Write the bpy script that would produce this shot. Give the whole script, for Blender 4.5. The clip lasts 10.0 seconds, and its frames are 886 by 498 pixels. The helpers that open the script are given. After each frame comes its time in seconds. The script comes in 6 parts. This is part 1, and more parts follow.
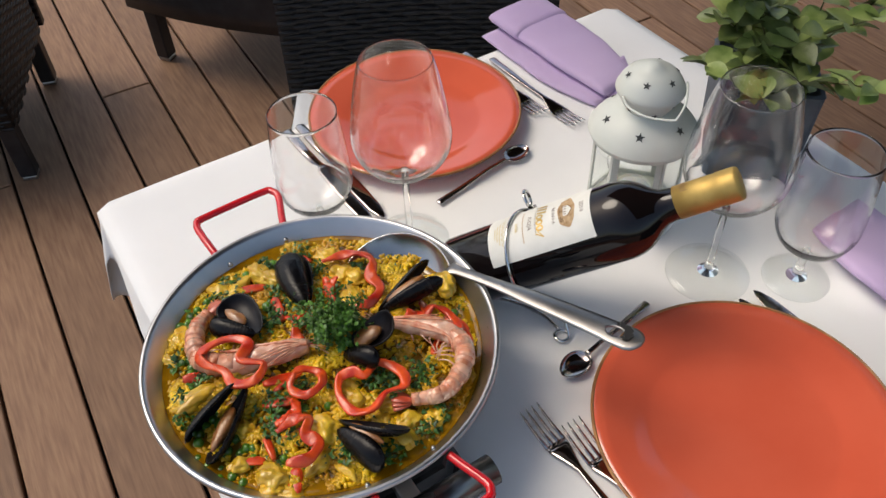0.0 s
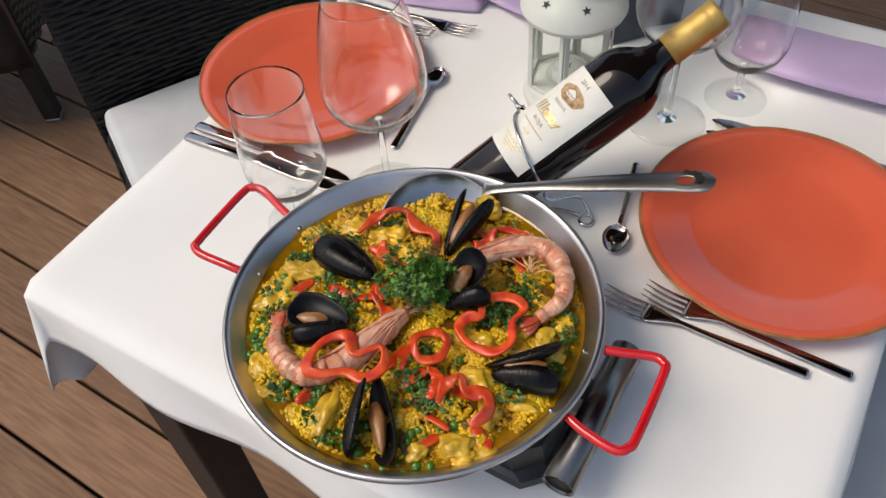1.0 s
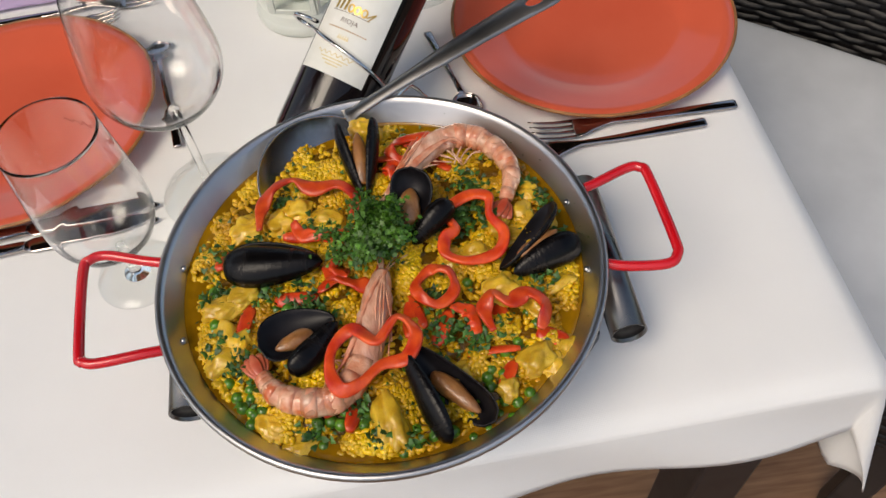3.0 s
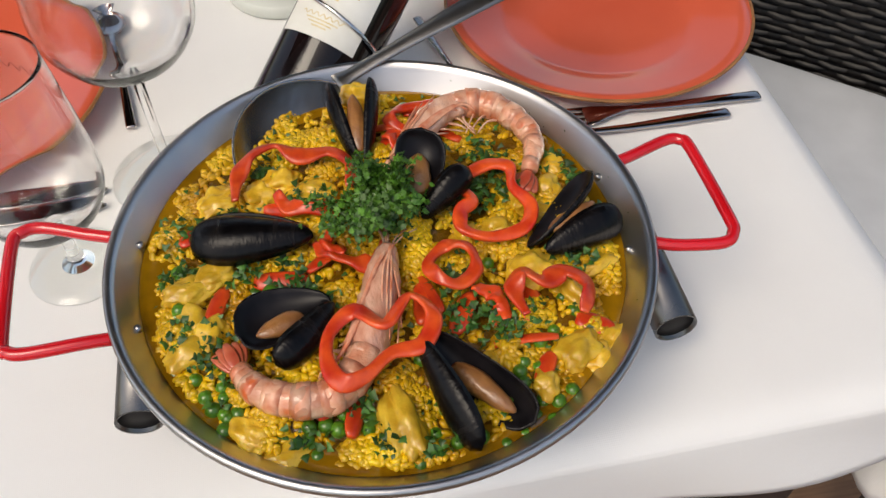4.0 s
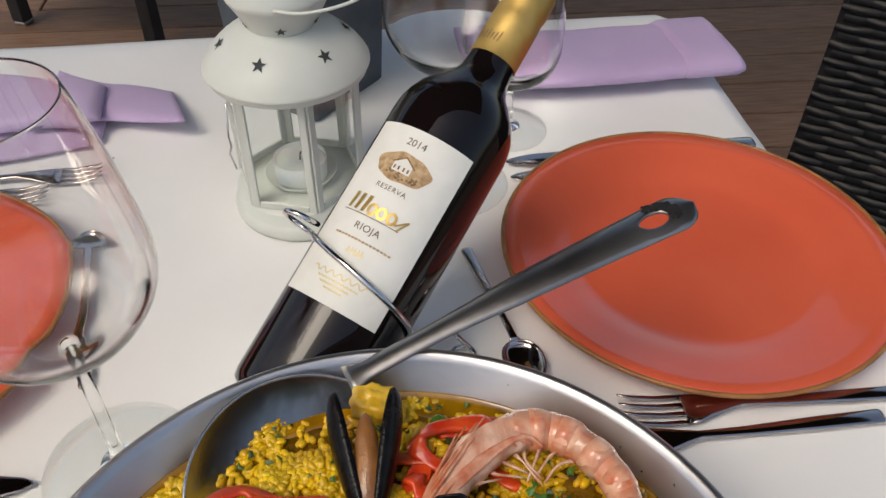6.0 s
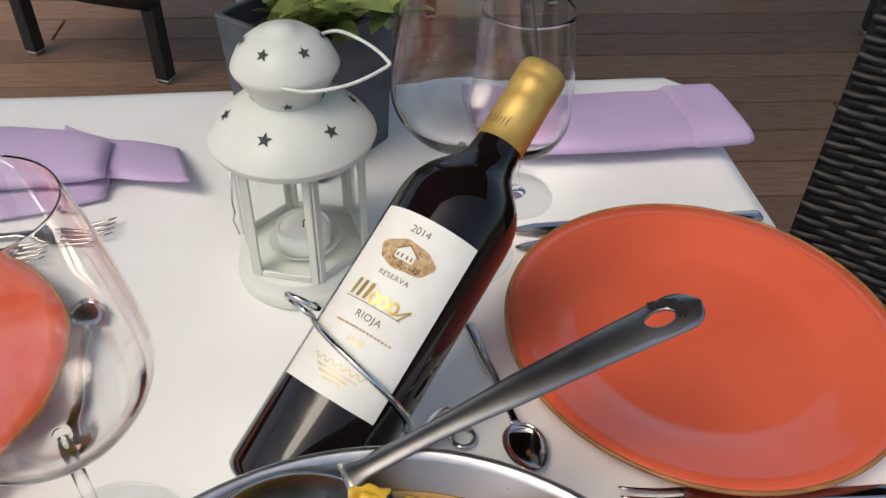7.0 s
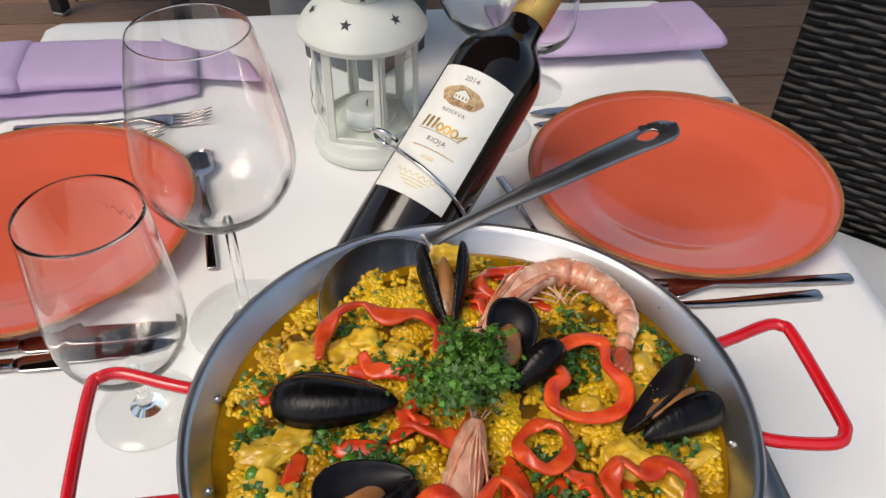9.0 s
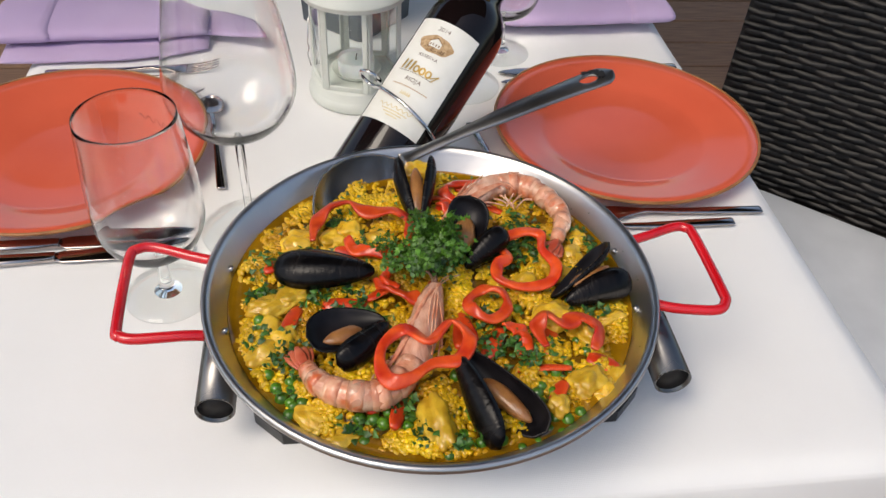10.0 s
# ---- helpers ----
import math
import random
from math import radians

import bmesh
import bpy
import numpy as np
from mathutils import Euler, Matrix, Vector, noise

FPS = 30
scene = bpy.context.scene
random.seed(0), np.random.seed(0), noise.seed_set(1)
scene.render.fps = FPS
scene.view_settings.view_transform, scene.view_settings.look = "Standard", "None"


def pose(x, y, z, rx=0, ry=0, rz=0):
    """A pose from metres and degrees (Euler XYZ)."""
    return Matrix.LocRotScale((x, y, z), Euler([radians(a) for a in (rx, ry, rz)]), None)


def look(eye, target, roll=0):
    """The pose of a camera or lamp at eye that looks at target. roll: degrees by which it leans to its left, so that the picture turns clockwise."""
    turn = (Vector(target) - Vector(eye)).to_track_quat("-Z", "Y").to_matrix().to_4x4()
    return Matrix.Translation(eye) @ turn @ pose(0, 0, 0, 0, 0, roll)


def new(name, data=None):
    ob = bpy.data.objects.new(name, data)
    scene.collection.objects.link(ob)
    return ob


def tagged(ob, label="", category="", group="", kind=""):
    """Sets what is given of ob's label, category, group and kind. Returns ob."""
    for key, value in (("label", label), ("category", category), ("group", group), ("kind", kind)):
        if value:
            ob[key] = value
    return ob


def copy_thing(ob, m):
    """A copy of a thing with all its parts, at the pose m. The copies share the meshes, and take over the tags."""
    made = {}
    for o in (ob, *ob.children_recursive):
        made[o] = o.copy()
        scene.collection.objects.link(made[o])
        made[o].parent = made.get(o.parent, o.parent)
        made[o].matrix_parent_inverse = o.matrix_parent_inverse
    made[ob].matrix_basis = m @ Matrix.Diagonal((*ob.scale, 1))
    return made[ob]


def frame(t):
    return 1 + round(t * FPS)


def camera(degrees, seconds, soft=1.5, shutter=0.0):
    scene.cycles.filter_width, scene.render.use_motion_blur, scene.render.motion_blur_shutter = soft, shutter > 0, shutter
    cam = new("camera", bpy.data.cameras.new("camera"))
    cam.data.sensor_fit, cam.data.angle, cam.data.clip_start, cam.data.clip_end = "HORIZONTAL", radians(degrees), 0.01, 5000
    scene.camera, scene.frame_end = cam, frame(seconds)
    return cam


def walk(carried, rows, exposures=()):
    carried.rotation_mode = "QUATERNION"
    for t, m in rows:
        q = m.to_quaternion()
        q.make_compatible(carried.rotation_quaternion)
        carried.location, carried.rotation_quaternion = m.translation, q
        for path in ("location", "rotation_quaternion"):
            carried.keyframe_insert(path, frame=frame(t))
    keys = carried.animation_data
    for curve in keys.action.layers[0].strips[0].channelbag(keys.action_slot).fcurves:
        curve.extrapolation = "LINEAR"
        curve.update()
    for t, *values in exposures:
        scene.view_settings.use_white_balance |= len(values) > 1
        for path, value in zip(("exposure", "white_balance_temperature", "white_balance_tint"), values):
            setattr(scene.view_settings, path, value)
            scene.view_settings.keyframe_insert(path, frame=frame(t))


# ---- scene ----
cam = camera(56.6, 10.0)
PATH = [
    (0, (0.427, -0.123, 1.407), (-0.765, 0.577, -0.039), -2.6),
    (0.5, (0.336, -0.217, 1.385), (-0.629, 0.717, -0.096), -3.0),
    (1, (0.239, -0.307, 1.38), (-0.479, 0.757, -0.154), -5.0),
    (1.5, (0.147, -0.302, 1.367), (-0.329, 0.834, -0.208), -6.0),
    (2, (0.058, -0.324, 1.358), (-0.149, 0.844, -0.252), -7.0),
    (2.5, (0.012, -0.34, 1.353), (-0.009, 0.814, -0.281), -7.2),
    (3, (0.017, -0.312, 1.309), (0.094, 0.812, -0.343), -6.7),
    (3.2, (0.006, -0.313, 1.292), (0.118, 0.81, -0.36), -6.4),
    (4.3, (-0.0336, -0.276, 1.1665), (0.1708, 0.6811, 0.0297), 1.11),
    (4.5, (-0.032, -0.256, 1.149), (0.244, 1.048, -0.342), 1.2),
    (4.6, (-0.034, -0.239, 1.146), (0.26, 1.079, -0.329), 1.5),
    (5, (-0.027, -0.193, 1.136), (0.232, 1.173, -0.301), 1.1),
    (5.5, (-0.011, -0.148, 1.144), (0.212, 1.276, -0.243), 0.3),
    (6, (-0.002, -0.11, 1.151), (0.186, 1.365, -0.187), 0.4),
    (7.3, (0.001, -0.083, 1.174), (0.188, 1.445, -0.102), 1.8),
    (7.5, (-0.001, -0.087, 1.174), (0.186, 1.447, -0.096), 1.9),
    (8, (-0.017, -0.118, 1.177), (0.147, 1.404, -0.111), 1.4),
    (8.5, (-0.033, -0.189, 1.191), (0.128, 1.301, -0.133), 0.4),
    (9, (-0.056, -0.265, 1.203), (0.133, 1.214, -0.13), 1.0),
    (9.5, (-0.068, -0.327, 1.212), (0.16, 1.149, -0.118), 1.8),
    (10, (-0.059, -0.396, 1.235), (0.162, 1.072, -0.105), 3.2),
]
walk(cam, [(t, look(eye, target, roll)) for t, eye, target, roll in PATH],
     exposures=[(0, 0.38, 7150, 10), (1, 0.36, 7200, 10), (2.5, 0.20, 7300, 10), (4.5, 0.32, 7300, 10), (6, 0.14, 7150, 10), (7.5, 0.42, 7050, 10), (10, 0.36, 7050, 10)])

# ---- light ----
world = bpy.data.worlds.new("overcast_sky")
scene.world = world
world.use_nodes = True
wn = world.node_tree
sky = wn.nodes.new("ShaderNodeTexSky")
sky.sky_type = "NISHITA"
sky.sun_disc = False
sky.sun_elevation, sky.sun_rotation = radians(55), radians(-127)
sky.air_density, sky.dust_density = 1.0, 2.5
wn.nodes["Background"].inputs["Strength"].default_value = 0.15
wn.links.new(sky.outputs[0], wn.nodes["Background"].inputs["Color"])

sun_data = bpy.data.lights.new("sun", "SUN")
sun_data.energy, sun_data.angle, sun_data.color = 1.0, radians(26), (1.0, 0.96, 0.9)
sun = new("sun", sun_data)
sun.matrix_world = look((-1.7, -1.1, 3.85), (0, 0.2, 0.75))


# ---- materials ----
def nodes_of(name):
    m = bpy.data.materials.new(name)
    m.use_nodes = True
    nt = m.node_tree
    return m, nt, nt.nodes["Principled BSDF"]


def rgb(c):
    return (*c, 1.0)


def surface(name, a, b=None, rough=0.5, metal=0.0, scale=20.0, detail=4.0, bump=0.0, bump_scale=None, rough_var=0.0,
            stretch=(1, 1, 1), coat=0.0, sss=0.0, spec=0.5, island=0.0, fine=None, dist=0.001, rand=0.0):
    """A procedural surface: colours a to b by noise at one scale, with a finer grain, relief and uneven gloss."""
    m, nt, p = nodes_of(name)
    L = nt.links.new
    co = nt.nodes.new("ShaderNodeTexCoord")
    mp = nt.nodes.new("ShaderNodeMapping")
    mp.inputs["Scale"].default_value = stretch
    L(co.outputs["Object"], mp.inputs["Vector"])
    n1 = nt.nodes.new("ShaderNodeTexNoise")
    n1.inputs["Scale"].default_value, n1.inputs["Detail"].default_value = scale, detail
    L(mp.outputs[0], n1.inputs["Vector"])
    ramp = nt.nodes.new("ShaderNodeValToRGB")
    ramp.color_ramp.elements[0].position, ramp.color_ramp.elements[1].position = 0.3, 0.7
    ramp.color_ramp.elements[0].color, ramp.color_ramp.elements[1].color = rgb(a), rgb(b or a)
    L(n1.outputs["Fac"], ramp.inputs[0])
    out = ramp.outputs[0]
    n2 = nt.nodes.new("ShaderNodeTexNoise")
    n2.inputs["Scale"].default_value, n2.inputs["Detail"].default_value = fine or scale * 9, 3
    L(mp.outputs[0], n2.inputs["Vector"])
    if island or rand:
        h = nt.nodes.new("ShaderNodeHueSaturation")
        if island:
            g = nt.nodes.new("ShaderNodeNewGeometry")
            src, amount = g.outputs["Random Per Island"], island
        else:
            g = nt.nodes.new("ShaderNodeObjectInfo")
            src, amount = g.outputs["Random"], rand
        mr = nt.nodes.new("ShaderNodeMapRange")
        mr.inputs["To Min"].default_value, mr.inputs["To Max"].default_value = 1 - amount, 1 + amount
        L(src, mr.inputs["Value"])
        L(mr.outputs[0], h.inputs["Value"])
        L(out, h.inputs["Color"])
        out = h.outputs[0]
    L(out, p.inputs["Base Color"])
    p.inputs["Roughness"].default_value, p.inputs["Metallic"].default_value = rough, metal
    p.inputs["Coat Weight"].default_value, p.inputs["Coat Roughness"].default_value = coat, 0.06
    p.inputs["Specular IOR Level"].default_value = spec
    if sss:
        p.inputs["Subsurface Weight"].default_value = sss
        p.inputs["Subsurface Radius"].default_value = (0.006, 0.003, 0.0015)
        p.inputs["Subsurface Scale"].default_value = 0.6
    if rough_var:
        mr = nt.nodes.new("ShaderNodeMapRange")
        mr.inputs["To Min"].default_value, mr.inputs["To Max"].default_value = max(rough - rough_var, 0.02), min(rough + rough_var, 1)
        L(n1.outputs["Fac"], mr.inputs["Value"])
        L(mr.outputs[0], p.inputs["Roughness"])
    if bump:
        n3 = nt.nodes.new("ShaderNodeTexNoise")
        n3.inputs["Scale"].default_value, n3.inputs["Detail"].default_value = bump_scale or scale * 4, 5
        L(mp.outputs[0], n3.inputs["Vector"])
        bp = nt.nodes.new("ShaderNodeBump")
        bp.inputs["Strength"].default_value, bp.inputs["Distance"].default_value = bump, dist
        L(n3.outputs["Fac"], bp.inputs["Height"])
        L(bp.outputs[0], p.inputs["Normal"])
    return m


def glass(name, color=(1, 1, 1), rough=0.0, ior=1.45):
    m, nt, p = nodes_of(name)
    p.inputs["Base Color"].default_value = rgb(color)
    p.inputs["Transmission Weight"].default_value = 1.0
    p.inputs["Roughness"].default_value, p.inputs["IOR"].default_value = rough, ior
    return m


def weave_cloth(name, a, b, size, strength, rough=0.85):
    """Woven cloth: a fine thread grid as relief over soft blotches."""
    m, nt, p = nodes_of(name)
    L = nt.links.new
    co = nt.nodes.new("ShaderNodeTexCoord")
    n1 = nt.nodes.new("ShaderNodeTexNoise")
    n1.inputs["Scale"].default_value, n1.inputs["Detail"].default_value = 7, 4
    L(co.outputs["Object"], n1.inputs["Vector"])
    ramp = nt.nodes.new("ShaderNodeValToRGB")
    ramp.color_ramp.elements[0].position, ramp.color_ramp.elements[1].position = 0.3, 0.7
    ramp.color_ramp.elements[0].color, ramp.color_ramp.elements[1].color = rgb(a), rgb(b)
    L(n1.outputs["Fac"], ramp.inputs[0])
    L(ramp.outputs[0], p.inputs["Base Color"])
    p.inputs["Roughness"].default_value = rough
    p.inputs["Sheen Weight"].default_value = 0.15
    p.inputs["Specular IOR Level"].default_value = 0.3
    heights = []
    for axis in ("X", "Y"):
        w = nt.nodes.new("ShaderNodeTexWave")
        w.bands_direction = axis
        w.inputs["Scale"].default_value, w.inputs["Distortion"].default_value = size, 0.4
        L(co.outputs["Object"], w.inputs["Vector"])
        heights.append(w.outputs["Fac"])
    add = nt.nodes.new("ShaderNodeMath")
    L(heights[0], add.inputs[0])
    L(heights[1], add.inputs[1])
    n2 = nt.nodes.new("ShaderNodeTexNoise")
    n2.inputs["Scale"].default_value, n2.inputs["Detail"].default_value = 8, 4
    L(co.outputs["Object"], n2.inputs["Vector"])
    mul = nt.nodes.new("ShaderNodeMath")
    mul.operation = "MULTIPLY_ADD"
    mul.inputs[1].default_value = 26.0
    L(n2.outputs["Fac"], mul.inputs[0])
    L(add.outputs[0], mul.inputs[2])
    bp = nt.nodes.new("ShaderNodeBump")
    bp.inputs["Strength"].default_value, bp.inputs["Distance"].default_value = strength, 0.0006
    L(mul.outputs[0], bp.inputs["Height"])
    L(bp.outputs[0], p.inputs["Normal"])
    return m


M_CLOTH = weave_cloth("white_linen", (0.79, 0.785, 0.765), (0.84, 0.835, 0.815), 260, 0.10)
M_NAPKIN = weave_cloth("lilac_linen", (0.47, 0.34, 0.55), (0.55, 0.42, 0.62), 330, 0.3)
M_PLATE = surface("coral_glaze", (0.64, 0.104, 0.052), (0.71, 0.130, 0.068), rough=0.09, scale=9, coat=0.15, bump=0.05, bump_scale=30, rough_var=0.05)
M_PLATE_RIM = surface("worn_brown_rim", (0.22, 0.09, 0.025), (0.42, 0.18, 0.05), rough=0.4, scale=60, bump=0.3)
M_STEEL = surface("brushed_steel", (0.34, 0.335, 0.33), (0.50, 0.495, 0.49), rough=0.30, metal=1.0, scale=18, rough_var=0.1, bump=0.12, bump_scale=160, stretch=(1, 1, 6))
M_PAN_STEEL = surface("worn_pan_steel", (0.42, 0.415, 0.41), (0.62, 0.615, 0.61), rough=0.33, metal=1.0, scale=12, rough_var=0.12, bump=0.15, bump_scale=90)
# steel colour darkened and warmed to carry the canopy's brown reflection
M_CUTLERY = surface("polished_cutlery", (0.42, 0.37, 0.35), (0.52, 0.47, 0.45), rough=0.10, metal=1.0, scale=30, rough_var=0.05)
M_WIRE = surface("chromed_wire", (0.55, 0.54, 0.53), (0.7, 0.7, 0.69), rough=0.15, metal=1.0, scale=50)
M_RED = surface("red_enamel", (0.55, 0.006, 0.012), (0.66, 0.012, 0.02), rough=0.22, scale=30, coat=0.5, bump=0.06, bump_scale=120)
M_GLASS = glass("clear_glass")


def thin_glass(name):
    """Clear glass too thin to bend the view: seen through, with a sheen that grows at a slant."""
    m, nt, p = nodes_of(name)
    clear, gloss = nt.nodes.new("ShaderNodeBsdfTransparent"), nt.nodes.new("ShaderNodeBsdfGlossy")
    clear.inputs["Color"].default_value = (0.97, 0.98, 0.98, 1)
    gloss.inputs["Roughness"].default_value = 0.03
    lw, mix = nt.nodes.new("ShaderNodeLayerWeight"), nt.nodes.new("ShaderNodeMixShader")
    power, sheen = nt.nodes.new("ShaderNodeMath"), nt.nodes.new("ShaderNodeMapRange")
    power.operation, power.inputs[1].default_value = "POWER", 3.0
    sheen.inputs["To Min"].default_value, sheen.inputs["To Max"].default_value = 0.04, 0.75
    nt.links.new(lw.outputs["Facing"], power.inputs[0])
    nt.links.new(power.outputs[0], sheen.inputs["Value"])
    nt.links.new(sheen.outputs[0], mix.inputs[0])
    nt.links.new(clear.outputs[0], mix.inputs[1])
    nt.links.new(gloss.outputs[0], mix.inputs[2])
    nt.links.new(mix.outputs[0], nt.nodes["Material Output"].inputs["Surface"])
    nt.nodes.remove(p)
    return m


M_FOOT = thin_glass("thin_clear_glass")
M_PANE = glass("lantern_glass", (0.97, 1.0, 0.99))
M_BOTTLE = surface("dark_bottle_glass", (0.004, 0.004, 0.004), (0.009, 0.004, 0.004), rough=0.02, scale=12, spec=0.38)
M_GOLD_FOIL = surface("gold_capsule", (0.46, 0.30, 0.085), (0.60, 0.41, 0.13), rough=0.52, metal=0.7, scale=60, rough_var=0.08, bump=0.15, bump_scale=220)
M_GOLD_INK = surface("gold_ink", (0.55, 0.34, 0.07), (0.72, 0.50, 0.16), rough=0.3, metal=0.7, scale=120)
M_LABEL = surface("cream_label_paper", (0.74, 0.73, 0.66), (0.80, 0.79, 0.73), rough=0.7, scale=70, bump=0.2, bump_scale=500, dist=0.0003)
M_PALE_GOLD = surface("pale_gold_print", (0.62, 0.50, 0.24), (0.74, 0.66, 0.44), rough=0.45, metal=0.2, scale=160)
M_INK = surface("brown_ink", (0.10, 0.06, 0.035), (0.16, 0.10, 0.06), rough=0.7, scale=200)
M_SEPIA = surface("sepia_print", (0.33, 0.19, 0.08), (0.62, 0.44, 0.25), rough=0.7, scale=300, detail=6)
M_SEPIA_DARK = surface("dark_sepia_print", (0.13, 0.07, 0.03), (0.35, 0.21, 0.10), rough=0.7, scale=420)
M_WHITE_TIN = surface("white_painted_tin", (0.54, 0.565, 0.51), (0.63, 0.65, 0.60), rough=0.45, scale=14, bump=0.12, bump_scale=60, rough_var=0.1)
M_LADLE = surface("dull_ladle_steel", (0.32, 0.31, 0.30), (0.48, 0.465, 0.45), rough=0.20, metal=1.0, scale=14, rough_var=0.1, bump=0.1, bump_scale=120)
M_LADLE_GRIP = surface("worn_ladle_steel", (0.24, 0.23, 0.22), (0.42, 0.405, 0.39), rough=0.36, metal=1.0, scale=16, detail=6, rough_var=0.12, bump=0.15, bump_scale=140)
M_TUBE = surface("dull_tube_steel", (0.10, 0.098, 0.095), (0.24, 0.235, 0.23), rough=0.28, metal=1.0, scale=18, rough_var=0.08, bump=0.1, bump_scale=120)
# dark colour standing for the shade inside the lantern's star openings
M_HOLE_SHADE = surface("opening_shade", (0.03, 0.035, 0.035), (0.06, 0.065, 0.065), rough=0.9, scale=30)
M_WAX = surface("white_wax", (0.78, 0.78, 0.76), (0.85, 0.85, 0.83), rough=0.5, scale=40, sss=0.3)
M_SLATE = surface("slate_grey_planter", (0.035, 0.045, 0.055), (0.09, 0.105, 0.12), rough=0.7, scale=22, bump=0.35, bump_scale=60)
M_SOIL = surface("potting_soil", (0.012, 0.008, 0.005), (0.04, 0.025, 0.015), rough=1.0, scale=80, bump=1.0, bump_scale=160, dist=0.004)
M_LEAF = surface("herb_leaf", (0.075, 0.125, 0.020), (0.25, 0.30, 0.095), rough=0.45, scale=40, island=0.45, bump=0.3, bump_scale=300)
M_STEM = surface("herb_stem", (0.06, 0.09, 0.02), (0.12, 0.09, 0.03), rough=0.6, scale=60)
M_WICKER = surface("black_wicker", (0.004, 0.004, 0.0045), (0.012, 0.010, 0.009), spec=0.3, rough=0.45, scale=40, island=0.5, bump=0.2, bump_scale=300)
M_DARK_FRAME = surface("black_painted_frame", (0.008, 0.008, 0.01), (0.02, 0.02, 0.022), rough=0.45, scale=30, bump=0.15)
M_CUSHION = surface("pale_grey_cushion", (0.50, 0.52, 0.54), (0.60, 0.62, 0.64), rough=0.75, scale=10, bump=0.25, bump_scale=500, dist=0.0006)
M_RICE = surface("saffron_rice", (0.42, 0.18, 0.003), (0.90, 0.60, 0.018), rough=0.28, scale=24, detail=6, island=0.20, sss=0.1, coat=0.15)
# broth colour, darkened to put shade between the rice clumps
M_BED = surface("shade_darkened_broth", (0.060, 0.028, 0.002), (0.22, 0.105, 0.004), rough=0.2, scale=60, detail=7, bump=0.8, bump_scale=170, coat=0.3, dist=0.003)
M_BROTH = surface("oily_broth", (0.16, 0.075, 0.003), (0.36, 0.18, 0.006), rough=0.10, scale=45, detail=5, bump=0.15, bump_scale=120, coat=0.5)
M_MUSSEL = surface("mussel_shell", (0.001, 0.001, 0.0016), (0.010, 0.008, 0.0075), rough=0.24, scale=55, detail=7, stretch=(3, 0.7, 1), bump=0.5, bump_scale=190, rough_var=0.12, rand=0.3, spec=0.2)
M_MUSSEL_IN = surface("mussel_lining", (0.002, 0.002, 0.003), (0.014, 0.012, 0.014), rough=0.34, scale=50, spec=0.18)
M_MUSSEL_MEAT = surface("mussel_meat", (0.17, 0.065, 0.018), (0.36, 0.155, 0.045), rough=0.35, scale=90, detail=6, sss=0.2, bump=0.6, coat=0.4)
M_PRAWN = surface("cooked_prawn_shell", (0.56, 0.13, 0.040), (0.82, 0.54, 0.37), rough=0.26, scale=75, detail=9, coat=0.5, bump=0.8, bump_scale=260, rand=0.25)
M_PRAWN_HEAD = surface("prawn_head_shell", (0.50, 0.16, 0.075), (0.82, 0.55, 0.41), rough=0.28, scale=55, detail=9, stretch=(2.2, 0.8, 1), sss=0.12, coat=0.4, bump=0.7, bump_scale=200)
M_PRAWN_TAIL = surface("prawn_tail", (0.46, 0.055, 0.025), (0.60, 0.18, 0.09), rough=0.3, scale=80, coat=0.4)
M_PEPPER = surface("red_pepper", (0.50, 0.014, 0.005), (0.82, 0.110, 0.020), rough=0.3, scale=85, detail=6, sss=0.15, coat=0.15, bump=0.5, bump_scale=150, rand=0.15)
M_CHICKEN = surface("saffron_chicken", (0.48, 0.25, 0.006), (0.86, 0.58, 0.055), rough=0.32, scale=70, detail=8, sss=0.15, coat=0.3, bump=0.7, bump_scale=190, rand=0.18)
M_PEA = surface("green_pea", (0.035, 0.125, 0.006), (0.10, 0.25, 0.018), rough=0.28, scale=60, sss=0.15, coat=0.4, rand=0.35)
M_PARSLEY = surface("curly_parsley", (0.018, 0.082, 0.004), (0.095, 0.235, 0.018), rough=0.45, scale=120, island=0.5)
M_HERB = surface("chopped_parsley", (0.013, 0.056, 0.005), (0.055, 0.155, 0.018), rough=0.45, scale=150, island=0.55)
M_DECK = surface("brown_decking", (0.172, 0.088, 0.049), (0.28, 0.162, 0.093), rough=0.62, spec=0.30, scale=9, stretch=(1.2, 14, 14), detail=6, bump=0.35, bump_scale=30, rand=0.2, rough_var=0.12)
M_JOIST = surface("dark_underside", (0.01, 0.008, 0.007), (0.025, 0.02, 0.016), rough=0.9, scale=12)
M_AWNING = surface("brown_canopy", (0.026, 0.022, 0.020), (0.045, 0.039, 0.035), rough=0.9, scale=5, bump=0.1)
M_POST = surface("grey_post_paint", (0.17, 0.175, 0.18), (0.24, 0.245, 0.25), rough=0.5, scale=8, bump=0.1)
M_DARK_STEEL = surface("sooty_steel", (0.02, 0.02, 0.02), (0.09, 0.088, 0.086), rough=0.35, metal=0.8, scale=16, bump=0.1)
M_PRAWN_BAND = surface("prawn_red_band", (0.58, 0.12, 0.035), (0.84, 0.50, 0.33), rough=0.3, scale=120, detail=6, coat=0.3)
M_WALL = surface("terrace_wall_render", (0.42, 0.40, 0.37), (0.54, 0.52, 0.48), rough=0.9, scale=6, bump=0.4, bump_scale=120)
# black for soot and char, and for the shade painted inside the tubes
M_BURNT_SHADE = surface("soot_and_shade_black", (0.004, 0.004, 0.004), (0.015, 0.013, 0.012), rough=0.6, scale=90)
